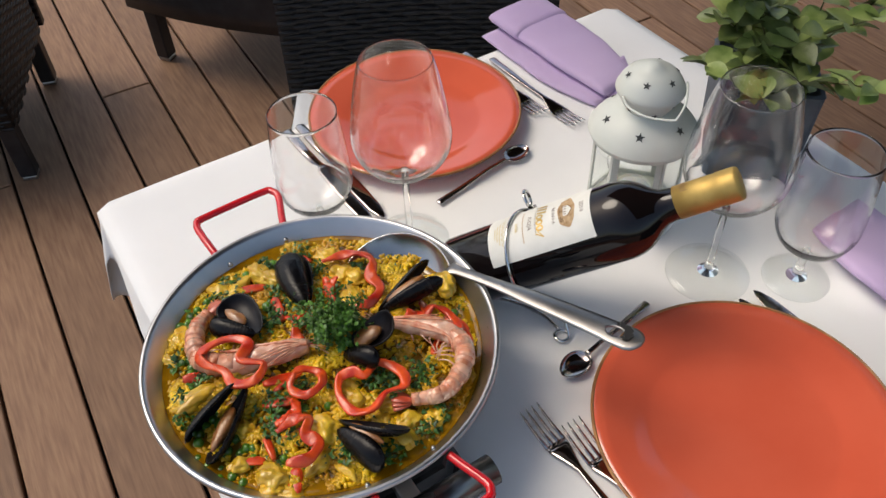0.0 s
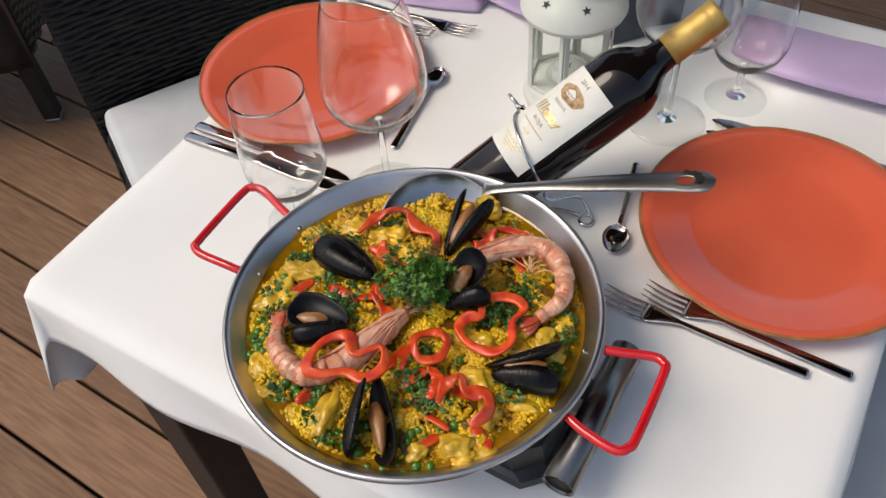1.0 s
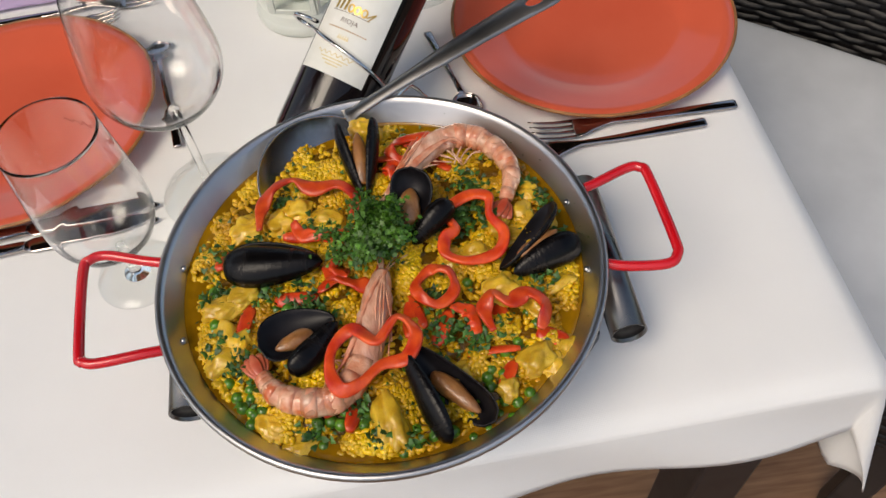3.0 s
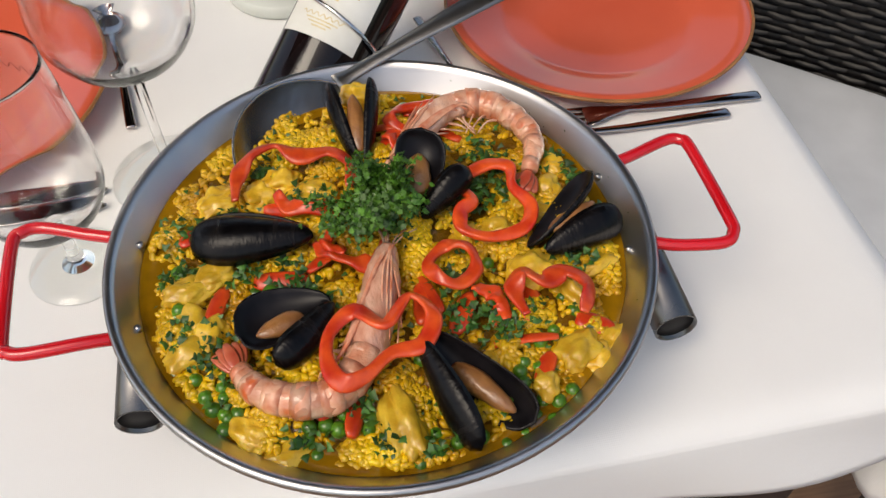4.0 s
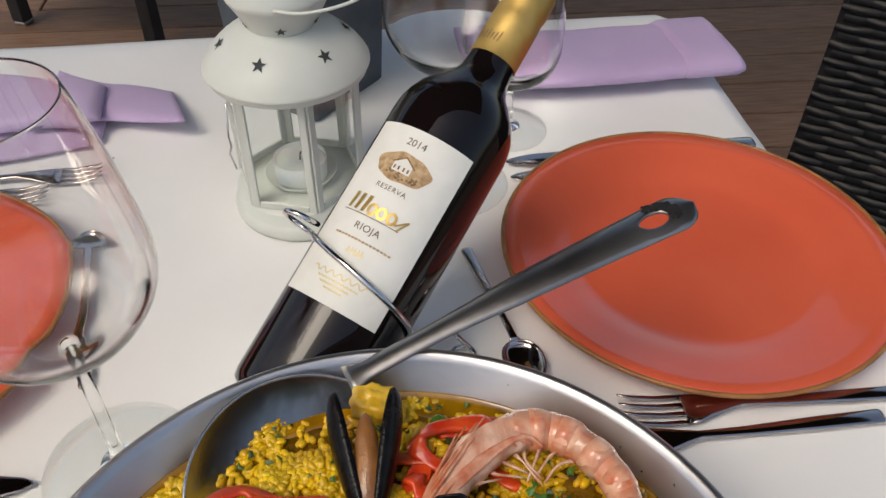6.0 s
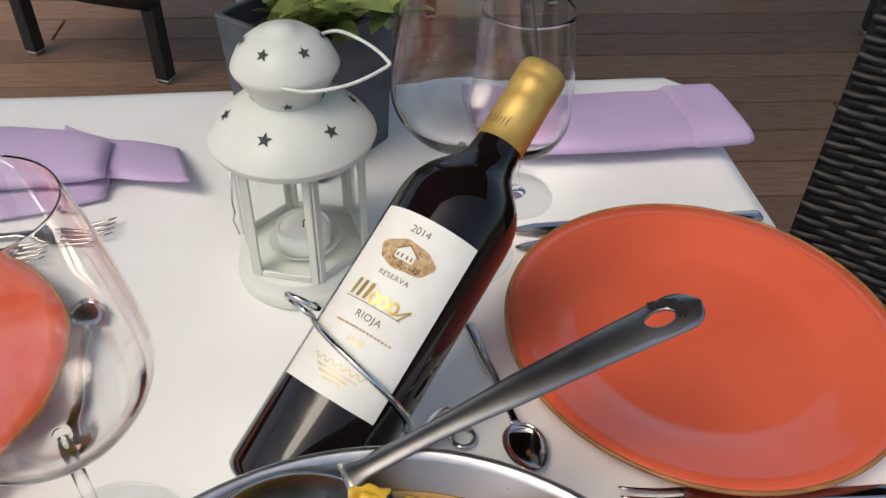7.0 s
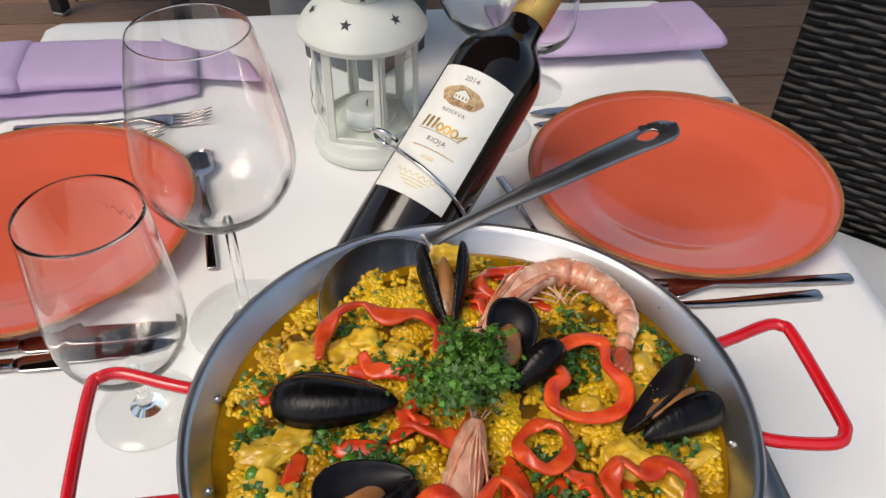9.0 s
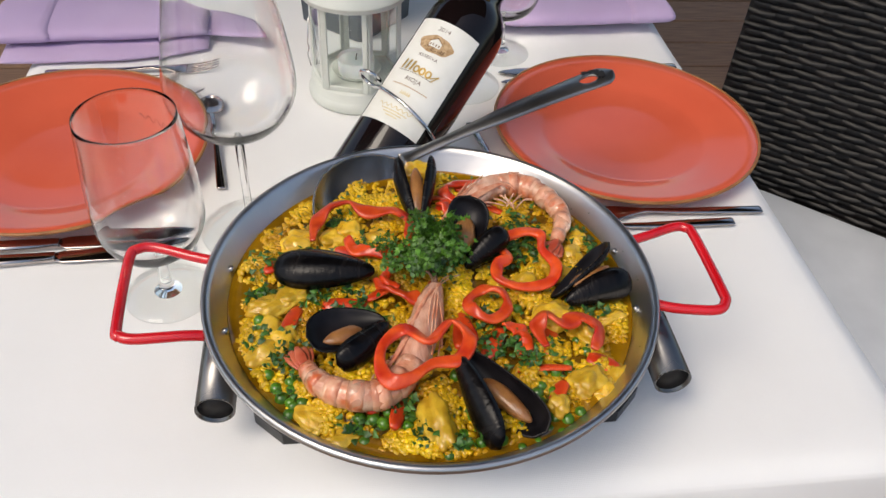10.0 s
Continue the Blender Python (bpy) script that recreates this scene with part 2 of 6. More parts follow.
M_ETCH = surface("red_etched_mark", (0.25, 0.03, 0.03), (0.35, 0.06, 0.05), rough=0.6, scale=90)


# ---- helpers ----
def mesh_ob(name, bm, material, parent=None, label="", smooth=True):
    me = bpy.data.meshes.new(name)
    bm.normal_update()
    bm.to_mesh(me)
    bm.free()
    for m in material if isinstance(material, (list, tuple)) else [material]:
        me.materials.append(m)
    if smooth:
        me.shade_smooth()
    ob = new(name, me)
    if parent:
        ob.parent = parent
    if label:
        ob["label"] = label
    return ob


def part(name, bm, material, parent, label="", smooth=True):
    return mesh_ob(name, bm, material, parent, label, smooth)


def thing(name, m, label, category, group="", kind=""):
    ob = new(name)
    ob.matrix_world = m
    ob.empty_display_size = 0.02
    return tagged(ob, label, category, group, kind)


def lathe(profile, segs=48, close=False, squash=None):
    """A turned body about z from (radius, height) pairs."""
    bm = bmesh.new()
    rings = []
    for r, z in profile:
        if r < 1e-6:
            rings.append([bm.verts.new((0, 0, z))])
        else:
            rings.append([bm.verts.new((r * math.cos(2 * math.pi * k / segs), r * math.sin(2 * math.pi * k / segs), z)) for k in range(segs)])
    pairs = list(zip(rings, rings[1:])) + ([(rings[-1], rings[0])] if close else [])
    for a, b in pairs:
        for k in range(segs):
            j = (k + 1) % segs
            vs = [a[k % len(a)], a[j % len(a)], b[j % len(b)], b[k % len(b)]]
            vs = [v for i, v in enumerate(vs) if v not in vs[:i]]
            if len(vs) > 2:
                bm.faces.new(vs)
    bmesh.ops.recalc_face_normals(bm, faces=bm.faces)
    return bm


def smooth_path(points, steps=6, closed=False):
    """Catmull-Rom points through the given ones."""
    P = [Vector(p) for p in points]
    n = len(P)
    out = []
    for i in range(n if closed else n - 1):
        if closed:
            a, b, c, d = P[i - 1], P[i], P[(i + 1) % n], P[(i + 2) % n]
        else:
            a, b, c, d = P[max(i - 1, 0)], P[i], P[i + 1], P[min(i + 2, n - 1)]
        for s in range(steps):
            t = s / steps
            out.append(0.5 * (2 * b + (c - a) * t + (2 * a - 5 * b + 4 * c - d) * t * t + (3 * b - a - 3 * c + d) * t ** 3))
    if not closed:
        out.append(P[-1])
    return out


def sweep(points, radius, segs=10, closed=False, up=(0, 0, 1), flat=1.0, caps=True, bm=None):
    """A tube along points. radius: one number or one for each point; flat: height over width."""
    bm = bm or bmesh.new()
    P = [Vector(p) for p in points]
    n = len(P)
    R = radius if isinstance(radius, (list, tuple)) else [radius] * n
    rings = []
    ref = Vector(up)
    for i, p in enumerate(P):
        d = (P[(i + 1) % n] - P[i - 1]) if closed else (P[min(i + 1, n - 1)] - P[max(i - 1, 0)])
        d.normalize()
        side = d.cross(ref)
        if side.length < 1e-4:
            side = d.cross(Vector((1, 0, 0.1)))
        side.normalize()
        top = side.cross(d)
        if not closed:
            ref = top
        rings.append([bm.verts.new(p + R[i] * (math.cos(2 * math.pi * k / segs) * side + flat * math.sin(2 * math.pi * k / segs) * top)) for k in range(segs)])
    for i in range(n if closed else n - 1):
        a, b = rings[i], rings[(i + 1) % n]
        for k in range(segs):
            j = (k + 1) % segs
            bm.faces.new((a[k], a[j], b[j], b[k]))
    if not closed and caps:
        bm.faces.new(rings[0])
        bm.faces.new(rings[-1])
    bmesh.ops.recalc_face_normals(bm, faces=bm.faces)
    return bm


def box(x0, x1, y0, y1, z0, z1, bevel=0.0, segs=2, bm=None):
    bm2 = bmesh.new()
    bmesh.ops.create_cube(bm2, size=1.0, matrix=Matrix.Translation(((x0 + x1) / 2, (y0 + y1) / 2, (z0 + z1) / 2)) @ Matrix.Diagonal((x1 - x0, y1 - y0, z1 - z0, 1)))
    if bevel:
        bmesh.ops.bevel(bm2, geom=list(bm2.edges), offset=bevel, segments=segs, affect="EDGES", profile=0.5)
    if bm is None:
        return bm2
    me = bpy.data.meshes.new("tmp")
    bm2.to_mesh(me)
    bm2.free()
    bm.from_mesh(me)
    bpy.data.meshes.remove(me)
    return bm


def loft(rings, closed_ring=True, caps=True):
    """A skin over rings of points."""
    bm = bmesh.new()
    V = [[bm.verts.new(p) for p in ring] for ring in rings]
    n = len(V[0])
    for a, b in zip(V, V[1:]):
        for k in range(n if closed_ring else n - 1):
            j = (k + 1) % n
            bm.faces.new((a[k], a[j], b[j], b[k]))
    if caps and closed_ring:
        bm.faces.new(V[0])
        bm.faces.new(V[-1])
    bmesh.ops.recalc_face_normals(bm, faces=bm.faces)
    return bm


def raw(name, verts, faces, material, parent=None, smooth=True):
    me = bpy.data.meshes.new(name)
    me.from_pydata(verts, [], faces)
    me.materials.append(material)
    if smooth:
        me.shade_smooth()
    ob = new(name, me)
    if parent:
        ob.parent = parent
    return ob


def wob(x, y, z, s):
    return noise.noise(Vector((x * s, y * s, z * s)))


TOP = 0.75  # the tablecloth's top


# ---- the setting ----
def deck():
    """A board floor; the boards run a little askew to the table."""
    base = box(-7, 7, -6, 8, -0.16, -0.045)
    floor = tagged(mesh_ob("floor", base, M_JOIST, smooth=False), "brown timber deck boards with dark narrow gaps", "floor", kind="structure")
    return floor


FLOOR = deck()


def awning():
    bm = bmesh.new()
    nx, ny = 16, 16
    grid = [[bm.verts.new((-2.2 + 4.4 * i / nx, 0.10 + 2.6 * j / ny, 2.6 + 0.03 * math.sin(i * 1.3) - 0.14 * j / ny)) for j in range(ny + 1)] for i in range(nx + 1)]
    for i in range(nx):
        for j in range(ny):
            bm.faces.new((grid[i][j], grid[i][j + 1], grid[i + 1][j + 1], grid[i + 1][j]))
    bmesh.ops.solidify(bm, geom=list(bm.faces), thickness=0.02)
    return tagged(mesh_ob("ceiling", bm, M_AWNING), "dark brown canvas canopy over the terrace", "awning", kind="structure")


awning()
tagged(mesh_ob("wall_south", box(-7, 7, -5.9, -5.7, -0.045, 1.1), M_WALL, smooth=False), "plain low rendered wall at the terrace's edge", "wall", kind="structure")


# ---- table and cloth ----
X0, X1, Y0, Y1 = -0.412, 0.347, -0.112, 0.69


def table():
    t = thing("dining_table", pose(0, 0, 0), "dark square dining table under a white tablecloth", "table")
    part("tabletop", box(X0 + 0.006, X1 - 0.006, Y0 + 0.006, Y1 - 0.006, 0.715, 0.744, 0.004), M_DARK_FRAME, t, smooth=False)
    for x in (X0 + 0.06, X1 - 0.06):
        for y in (Y0 + 0.06, Y1 - 0.06):
            part("leg", box(x - 0.03, x + 0.03, y - 0.03, y + 0.03, 0, 0.715, 0.004), M_DARK_FRAME, t, smooth=False)
    part("apron", box(X0 + 0.05, X1 - 0.05, Y0 + 0.045, Y0 + 0.065, 0.64, 0.715, 0.002), M_DARK_FRAME, t, smooth=False)
    part("apron", box(X0 + 0.05, X1 - 0.05, Y1 - 0.065, Y1 - 0.045, 0.64, 0.715, 0.002), M_DARK_FRAME, t, smooth=False)
    return t


table()


def tablecloth():
    """One sheet: flat on top, rolled over the edges, hanging in a fold at each corner."""
    drop_x, drop_y, rad = 0.20, 0.075, 0.012
    us = sorted({round(v, 4) for v in list(np.linspace(X0, X1, 46)) + list(np.linspace(X0 - drop_x, X0, 16)) + list(np.linspace(X1, X1 + drop_x, 16))})
    vs = sorted({round(v, 4) for v in list(np.linspace(Y0, Y1, 46)) + list(np.linspace(Y0 - drop_y, Y0, 10)) + list(np.linspace(Y1, Y1 + drop_y, 10))})
    bm = bmesh.new()
    grid = []
    for u in us:
        row = []
        for v in vs:
            cx, cy = min(max(u, X0 + rad), X1 - rad), min(max(v, Y0 + rad), Y1 - rad)
            du, dv = u - cx, v - cy
            r = math.hypot(du, dv)
            z = TOP + 0.0008 * wob(u, v, 0, 9)
            x, y = cx, cy
            if r > 0:
                way = math.atan2(abs(dv) / (drop_y + rad), abs(du) / (drop_x + rad))
                ox, oy = math.copysign(math.cos(way), du), math.copysign(math.sin(way), dv)
                arc = rad * math.pi / 2
                if r < arc:
                    a = r / rad
                    off, fall = rad * math.sin(a), rad * (1 - math.cos(a))
                else:
                    d = r - arc
                    both = 4 * abs(ox * oy) ** 2
                    wave = 0.006 * math.sin(26 * (u + v)) * min(1, d / 0.06)
                    d *= 1 - 0.16 * both
                    flare = 0.10 * d + 0.14 * both * d + wave * (1 - both)
                    off, fall = rad + flare, rad + d * math.sqrt(max(0.2, 1 - (0.14 * both) ** 2))
                x, y, z = cx + ox * off, cy + oy * off, z - fall
            row.append(bm.verts.new((x, y, z)))
        grid.append(row)
    for i in range(len(us) - 1):
        for j in range(len(vs) - 1):
            bm.faces.new((grid[i][j], grid[i + 1][j], grid[i + 1][j + 1], grid[i][j + 1]))
    bmesh.ops.recalc_face_normals(bm, faces=bm.faces)
    bm.normal_update()
    bmesh.ops.solidify(bm, geom=list(bm.faces), thickness=0.0012)
    return tagged(mesh_ob("tablecloth", bm, M_CLOTH), "white linen tablecloth hanging in folds over the table", "tablecloth")


tablecloth()


# ---- the pan ----
PAN = (-0.005, 0.005)


def pan():
    t = thing("paella_pan", pose(*PAN, 0), "steel paella pan full of seafood rice, on a burner stand", "pan")
    prof = [(0, 0.803), (0.06, 0.803), (0.112, 0.804), (0.119, 0.8065), (0.125, 0.813), (0.140, 0.832), (0.1475, 0.8425), (0.1495, 0.8455), (0.152, 0.8465), (0.1538, 0.845), (0.1540, 0.8425),
            (0.1520, 0.8405), (0.1495, 0.8400), (0.1415, 0.830), (0.127, 0.811), (0.120, 0.8035), (0.112, 0.8012), (0, 0.8005)]
    part("body", lathe(prof, 96), M_PAN_STEEL, t)
    for side, pts in ((1, ((0.1515, 0.034, 0.838), (0.165, 0.038, 0.8385), (0.187, 0.0445, 0.840), (0.1955, 0.0425, 0.8405), (0.199, 0.034, 0.8405), (0.2005, -0.022, 0.8385), (0.1985, -0.0335, 0.838), (0.190, -0.0395, 0.8378), (0.165, -0.036, 0.8375), (0.1505, -0.031, 0.8375))),
                      (-1, ((-0.1515, 0.033, 0.838), (-0.165, 0.037, 0.839), (-0.190, 0.0455, 0.841), (-0.2015, 0.0435, 0.842), (-0.206, 0.033, 0.842), (-0.2035, -0.030, 0.842), (-0.200, -0.038, 0.842), (-0.190, -0.0405, 0.8415), (-0.163, -0.039, 0.8405), (-0.1495, -0.037, 0.8375)))):
        part("handle", sweep(smooth_path(pts, 5), 0.0037, 12), M_RED, t, "bent red enamelled wire handle")
        for y in (0.0285, -0.031):
            a = math.atan2(y, side * 0.14)
            bm = bmesh.new()
            bmesh.ops.create_uvsphere(bm, u_segments=10, v_segments=6, radius=0.0032)
            rv = part("rivet", bm, M_STEEL, t)
            rv.matrix_local = Matrix.Translation((0.1405 * math.cos(a), 0.1405 * math.sin(a), 0.8335)) @ Matrix.Diagonal((0.8, 0.8, 0.8, 1))
    return t


pan()


def stand():
    t = thing("burner_stand", pose(PAN[0], PAN[1], TOP), "low steel burner stand with two side tubes under the pan", "stand")
    rings = []
    for k, (s, z) in enumerate(((1.0, 0.001), (1.0, 0.012), (0.93, 0.016), (0.9, 0.040), (0.88, 0.044))):
        x, y, o = 0.138 * s, 0.063 * s, 0.0115
        c = 0.02 * s
        rings.append([(o - x, -y + c, z), (o - x + c, -y, z), (o + x - c, -y, z), (o + x, -y + c, z), (o + x, y - c, z), (o + x - c, y, z), (o - x + c, y, z), (o - x, y - c, z)])
    part("base", loft(rings), M_DARK_STEEL, t, smooth=False)
    part("burner_head", lathe([(0, 0.044), (0.05, 0.044), (0.052, 0.046), (0.05, 0.0500), (0, 0.0502)], 40), M_BURNT_SHADE, t)
    for x in (-0.146, 0.161):
        bm = lathe([(0.0118, -0.066), (0.0130, -0.066), (0.0130, 0.068), (0.0118, 0.068)], 24, close=True)
        tb = part("tube", bm, M_TUBE, t, "open steel tube")
        tb.matrix_local = Matrix.Translation((x, 0.003, 0.046)) @ Matrix.Rotation(radians(90), 4, "X")
        # a closed black plug; its colour stands for the shade deep in the tube
        part("bore_shade", lathe([(0.0, -0.0635), (0.0117, -0.0635), (0.0117, 0.0655), (0.0, 0.0655)], 24), M_BURNT_SHADE, tb)
        part("bracket", box(min(x, 0.93 * x), max(x, 0.93 * x) , -0.02, 0.02, 0.029, 0.035, 0.001), M_STEEL, t, smooth=False)
        part("arm", box(min(0.78 * x, 0.95 * x), max(0.78 * x, 0.95 * x), -0.008, 0.008, 0.028, 0.0503, 0.002), M_STEEL, t, smooth=False)
    return t


stand()


# ---- plates ----
def plate(x, y, turn, label):
    t = thing("dinner_plate", pose(x, y, TOP + 0.0008, 0, 0, turn), label, "plate", "coral plates")
    prof = [(0, 0.0042), (0.05, 0.0044), (0.080, 0.0052), (0.0865, 0.0068), (0.092, 0.0092), (0.105, 0.0128), (0.122, 0.0172), (0.1335, 0.0208)]
    under = [(0.1345, 0.0182), (0.122, 0.0128), (0.10, 0.0062), (0.088, 0.0018), (0.084, 0.0), (0.079, 0.0), (0.077, 0.0016), (0.0, 0.0018)]
    part("dish", lathe(prof + under, 96), M_PLATE, t)
    rim = [(0.1332, 0.0206), (0.1342, 0.0216), (0.1358, 0.0212), (0.1363, 0.0198), (0.1354, 0.0184), (0.1342, 0.0182)]
    part("rim", lathe(rim, 96, close=True), M_PLATE_RIM, t, "unglazed brown rim")
    return t


plate(0.228, 0.296, 0, "large coral red glazed dinner plate beside two forks")
plate(-0.328, 0.288, 40, "large coral red glazed dinner plate beside the wine glasses")


# ---- bottle ----
AX = Vector((0.56745, 0.63022, 0.52992)).normalized()
TIP = Vector((0.113, 0.3562, 0.9348))
BL = 0.288


def axis_pose(origin, z_axis, toward):
    z = Vector(z_axis).normalized()
    x = (Vector(toward) - Vector(toward).dot(z) * z).normalized()
    y = z.cross(x)
    return Matrix(((x.x, y.x, z.x, origin[0]), (x.y, y.y, z.y, origin[1]), (x.z, y.z, z.z, origin[2]), (0, 0, 0, 1)))


BOTTLE_M = axis_pose(TIP - BL * AX, AX, (0, 0, 1))  # its local x is the upper side
LAB_MID, LAB_HALF, LAB_LO, LAB_HI, BR = 9.0, 50.0, 0.0585, 0.1655, 0.0366


def wrap(u, v, lift=0.0004):
    """A point of the label: u metres across, v metres up from its foot."""
    a = radians(LAB_MID) + u / BR
    r = BR + lift
    return Vector((r * math.cos(a), r * math.sin(a), LAB_LO + v))


def wrap_poly(bm, pts, lift):
    vs = [bm.verts.new(wrap(u, v, lift)) for u, v in pts]
    bm.faces.new(vs)


def wrap_strip(bm, pts, width, lift):
    """A pen stroke on the label along points (u, v)."""
    P = [Vector((*p, 0)) for p in pts]
    prev = None
    for i, p in enumerate(P):
        d = P[min(i + 1, len(P) - 1)] - P[max(i - 1, 0)]
        n = Vector((-d.y, d.x, 0)).normalized() * width / 2
        a, b = bm.verts.new(wrap(*(p + n)[:2], lift)), bm.verts.new(wrap(*(p - n)[:2], lift))
        if prev:
            bm.faces.new((prev[0], prev[1], b, a))
        prev = (a, b)


def label_text(body, size, u, v, space=1.0):
    cu = bpy.data.curves.new("text", "FONT")
    cu.body, cu.size, cu.align_x, cu.space_character = body, size, "CENTER", space
    ob = new("text", cu)
    bpy.context.view_layer.update()
    me = bpy.data.meshes.new_from_object(ob.evaluated_get(bpy.context.evaluated_depsgraph_get()))
    bpy.data.objects.remove(ob)
    bm = bmesh.new()
    bm.from_mesh(me)
    bpy.data.meshes.remove(me)
    for vert in bm.verts:
        vert.co = wrap(u + vert.co.x, v + vert.co.y, 0.00065)
    return bm


def bottle():
    t = thing("wine_bottle", BOTTLE_M, "dark red wine bottle with cream label, leaning in a wire holder", "bottle")
    r = BR
    prof = [(0, 0.012), (0.02, 0.006), (0.030, 0.0005), (0.0335, 0.0005), (0.0358, 0.003), (r, 0.008), (r, 0.176), (0.0362, 0.184), (0.0345, 0.192), (0.0310, 0.200), (0.0255, 0.2075), (0.0195, 0.214), (0.0158, 0.221), (0.0148, 0.229), (0.0142, 0.240), (0.0138, 0.27), (0.0138, 0.283), (0.0, 0.283)]
    part("glass_body", lathe(prof, 64), M_BOTTLE, t)
    cap = [(0.0150, 0.2325), (0.0152, 0.2325), (0.0150, 0.262), (0.0147, 0.2695), (0.0152, 0.2705), (0.0154, 0.276), (0.0150, 0.2775), (0.0152, 0.2790), (0.0151, 0.2855), (0.0142, 0.288), (0.0, 0.2882)]
    cp = part("capsule", lathe(cap, 48), M_GOLD_FOIL, t, "gold foil capsule")
    bm = bmesh.new()
    n = 36
    for i in range(n):
        us = [(-1 + 2 * (i + k) / n) * radians(LAB_HALF) * r for k in (0, 1)]
        vs = [bm.verts.new(wrap(u, v)) for u, v in ((us[0], 0), (us[1], 0), (us[1], LAB_HI - LAB_LO), (us[0], LAB_HI - LAB_LO))]
        bm.faces.new(vs)
    bmesh.ops.remove_doubles(bm, verts=bm.verts, dist=1e-6)
    lb = part("label_sheet", bm, M_LABEL, t, "cream paper wine label printed in sepia and gold")
    part("year", label_text("2014", 0.0060, 0.0, 0.0968), M_INK, lb)
    part("word", label_text("RESERVA", 0.0042, 0.0, 0.0690, 1.15), M_INK, lb)
    part("word", label_text("RIOJA", 0.0056, 0.0, 0.0434, 1.1), M_INK, lb)
    bm = bmesh.new()
    rings = []
    for k in range(7):
        f = k / 6
        rings.append([bm.verts.new(wrap(f * 0.0165 * math.cos(a) * (1 + 0.06 * math.sin(5 * a)), 0.0835 + f * 0.0086 * math.sin(a) * (1 + 0.05 * math.cos(7 * a)), 0.0007)) for a in np.linspace(0, 2 * math.pi, 41)[:-1]])
    for ra, rb in zip(rings, rings[1:]):
        for k in range(40):
            q = (k + 1) % 40
            bm.faces.new((ra[k], ra[q], rb[q], rb[k]))
    bmesh.ops.remove_doubles(bm, verts=bm.verts, dist=1e-6)
    part("picture", bm, M_SEPIA, lb, "sepia oval print")
    bm = bmesh.new()
    for k in range(6):
        u0, u1 = -0.006 + 0.011 * k / 6, -0.006 + 0.011 * (k + 1) / 6
        wrap_poly(bm, [(u0, 0.0805), (u1, 0.0805), (u1, 0.0890 - 0.6 * abs(u1 + 0.0005)), (u0, 0.0890 - 0.6 * abs(u0 + 0.0005))], 0.0010)
    part("picture_house", bm, M_LABEL, lb)
    bm = bmesh.new()
    wrap_strip(bm, [(-0.0072, 0.0850), (-0.004, 0.0872), (-0.0005, 0.0897), (0.003, 0.0873), (0.0064, 0.0850)], 0.0009, 0.0013)
    for u in (-0.0045, -0.002, 0.001, 0.0035):
        wrap_poly(bm, [(u - 0.0005, 0.0815), (u + 0.0005, 0.0815), (u + 0.0005, 0.0838), (u - 0.0005, 0.0838)], 0.0013)
    for k in range(26):
        a, b = random.uniform(-0.012, 0.012), random.uniform(0.0765, 0.0805)
        wrap_poly(bm, [(a + 0.0009 * math.cos(q), b + 0.0007 * math.sin(q)) for q in (0, 1.2, 2.5, 3.7, 5)], 0.0011)
    part("picture_lines", bm, M_SEPIA_DARK, lb)
    # plain gold bars, rings and a curl stand for the maker's mark
    for k, u in enumerate((-0.0185, -0.0140, -0.0095)):
        bm = bmesh.new()
        wrap_poly(bm, [(u, 0.0530), (u + 0.0020, 0.0530), (u + 0.0036, 0.0628), (u + 0.0014, 0.0628)], 0.0009)
        part("gold_bar", bm, M_GOLD_INK, lb, "plain slanted gold bar")
    for u in (-0.0030, 0.0028, 0.0088):
        bm = bmesh.new()
        wrap_strip(bm, [(u + 0.0022 * math.cos(q), 0.0560 + 0.0030 * math.sin(q)) for q in np.linspace(0, 2 * math.pi, 19)], 0.0015, 0.0009)
        part("gold_ring", bm, M_GOLD_INK, lb, "plain gold ring")
    bm = bmesh.new()
    wrap_strip(bm, [(0.0115 + 0.0032 * s + 0.0042 * math.sin(2.6 * s), 0.0535 + 0.0052 * math.sin(2.4 * s)) for s in np.linspace(0, 1.5, 22)], 0.0009, 0.0010)
    part("gold_stroke", bm, M_GOLD_INK, lb)
    bm = bmesh.new()
    wrap_strip(bm, [(-0.0195 + 0.0345 * s, 0.0516) for s in np.linspace(0, 1, 24)], 0.0004, 0.0010)
    part("thin_stroke", bm, M_INK, lb)
    bm = bmesh.new()
    for k in range(16):
        u = -0.0165 + 0.0022 * k
        wrap_poly(bm, [(u, 0.0375), (u + 0.0016, 0.0375), (u + 0.0016, 0.0386), (u, 0.0386)], 0.0008)
    part("small_print", bm, M_SEPIA, lb)
    bm = bmesh.new()
    for k, (v, a, b) in enumerate(((0.0165, -0.0165, 0.0165), (0.0130, -0.012, 0.013), (0.0105, -0.009, 0.009), (0.0080, -0.005, 0.006))):
        wrap_strip(bm, [(a + (b - a) * s, v + (0.0013 if k == 0 else 0.0003) * math.sin(s * (40 if k == 0 else 70))) for s in np.linspace(0, 1, 60)], 0.0008 if k == 0 else 0.0009, 0.0008)
    for q in range(5):
        wrap_strip(bm, [(-0.004 + 0.002 * q, 0.0300), (-0.0035 + 0.002 * q, 0.0335), (-0.003 + 0.002 * q, 0.0300)], 0.0011, 0.0008)
    part("gold_print", bm, M_PALE_GOLD, lb)
    # a dark band of script on the capsule
    bm = bmesh.new()
    R = 0.0154
    for k in range(9):
        a0 = radians(-60 + 9 * k)
        zs = (0.2405, 0.2425 + 0.001 * (k % 3), 0.2405 + 0.0008 * (k % 2))
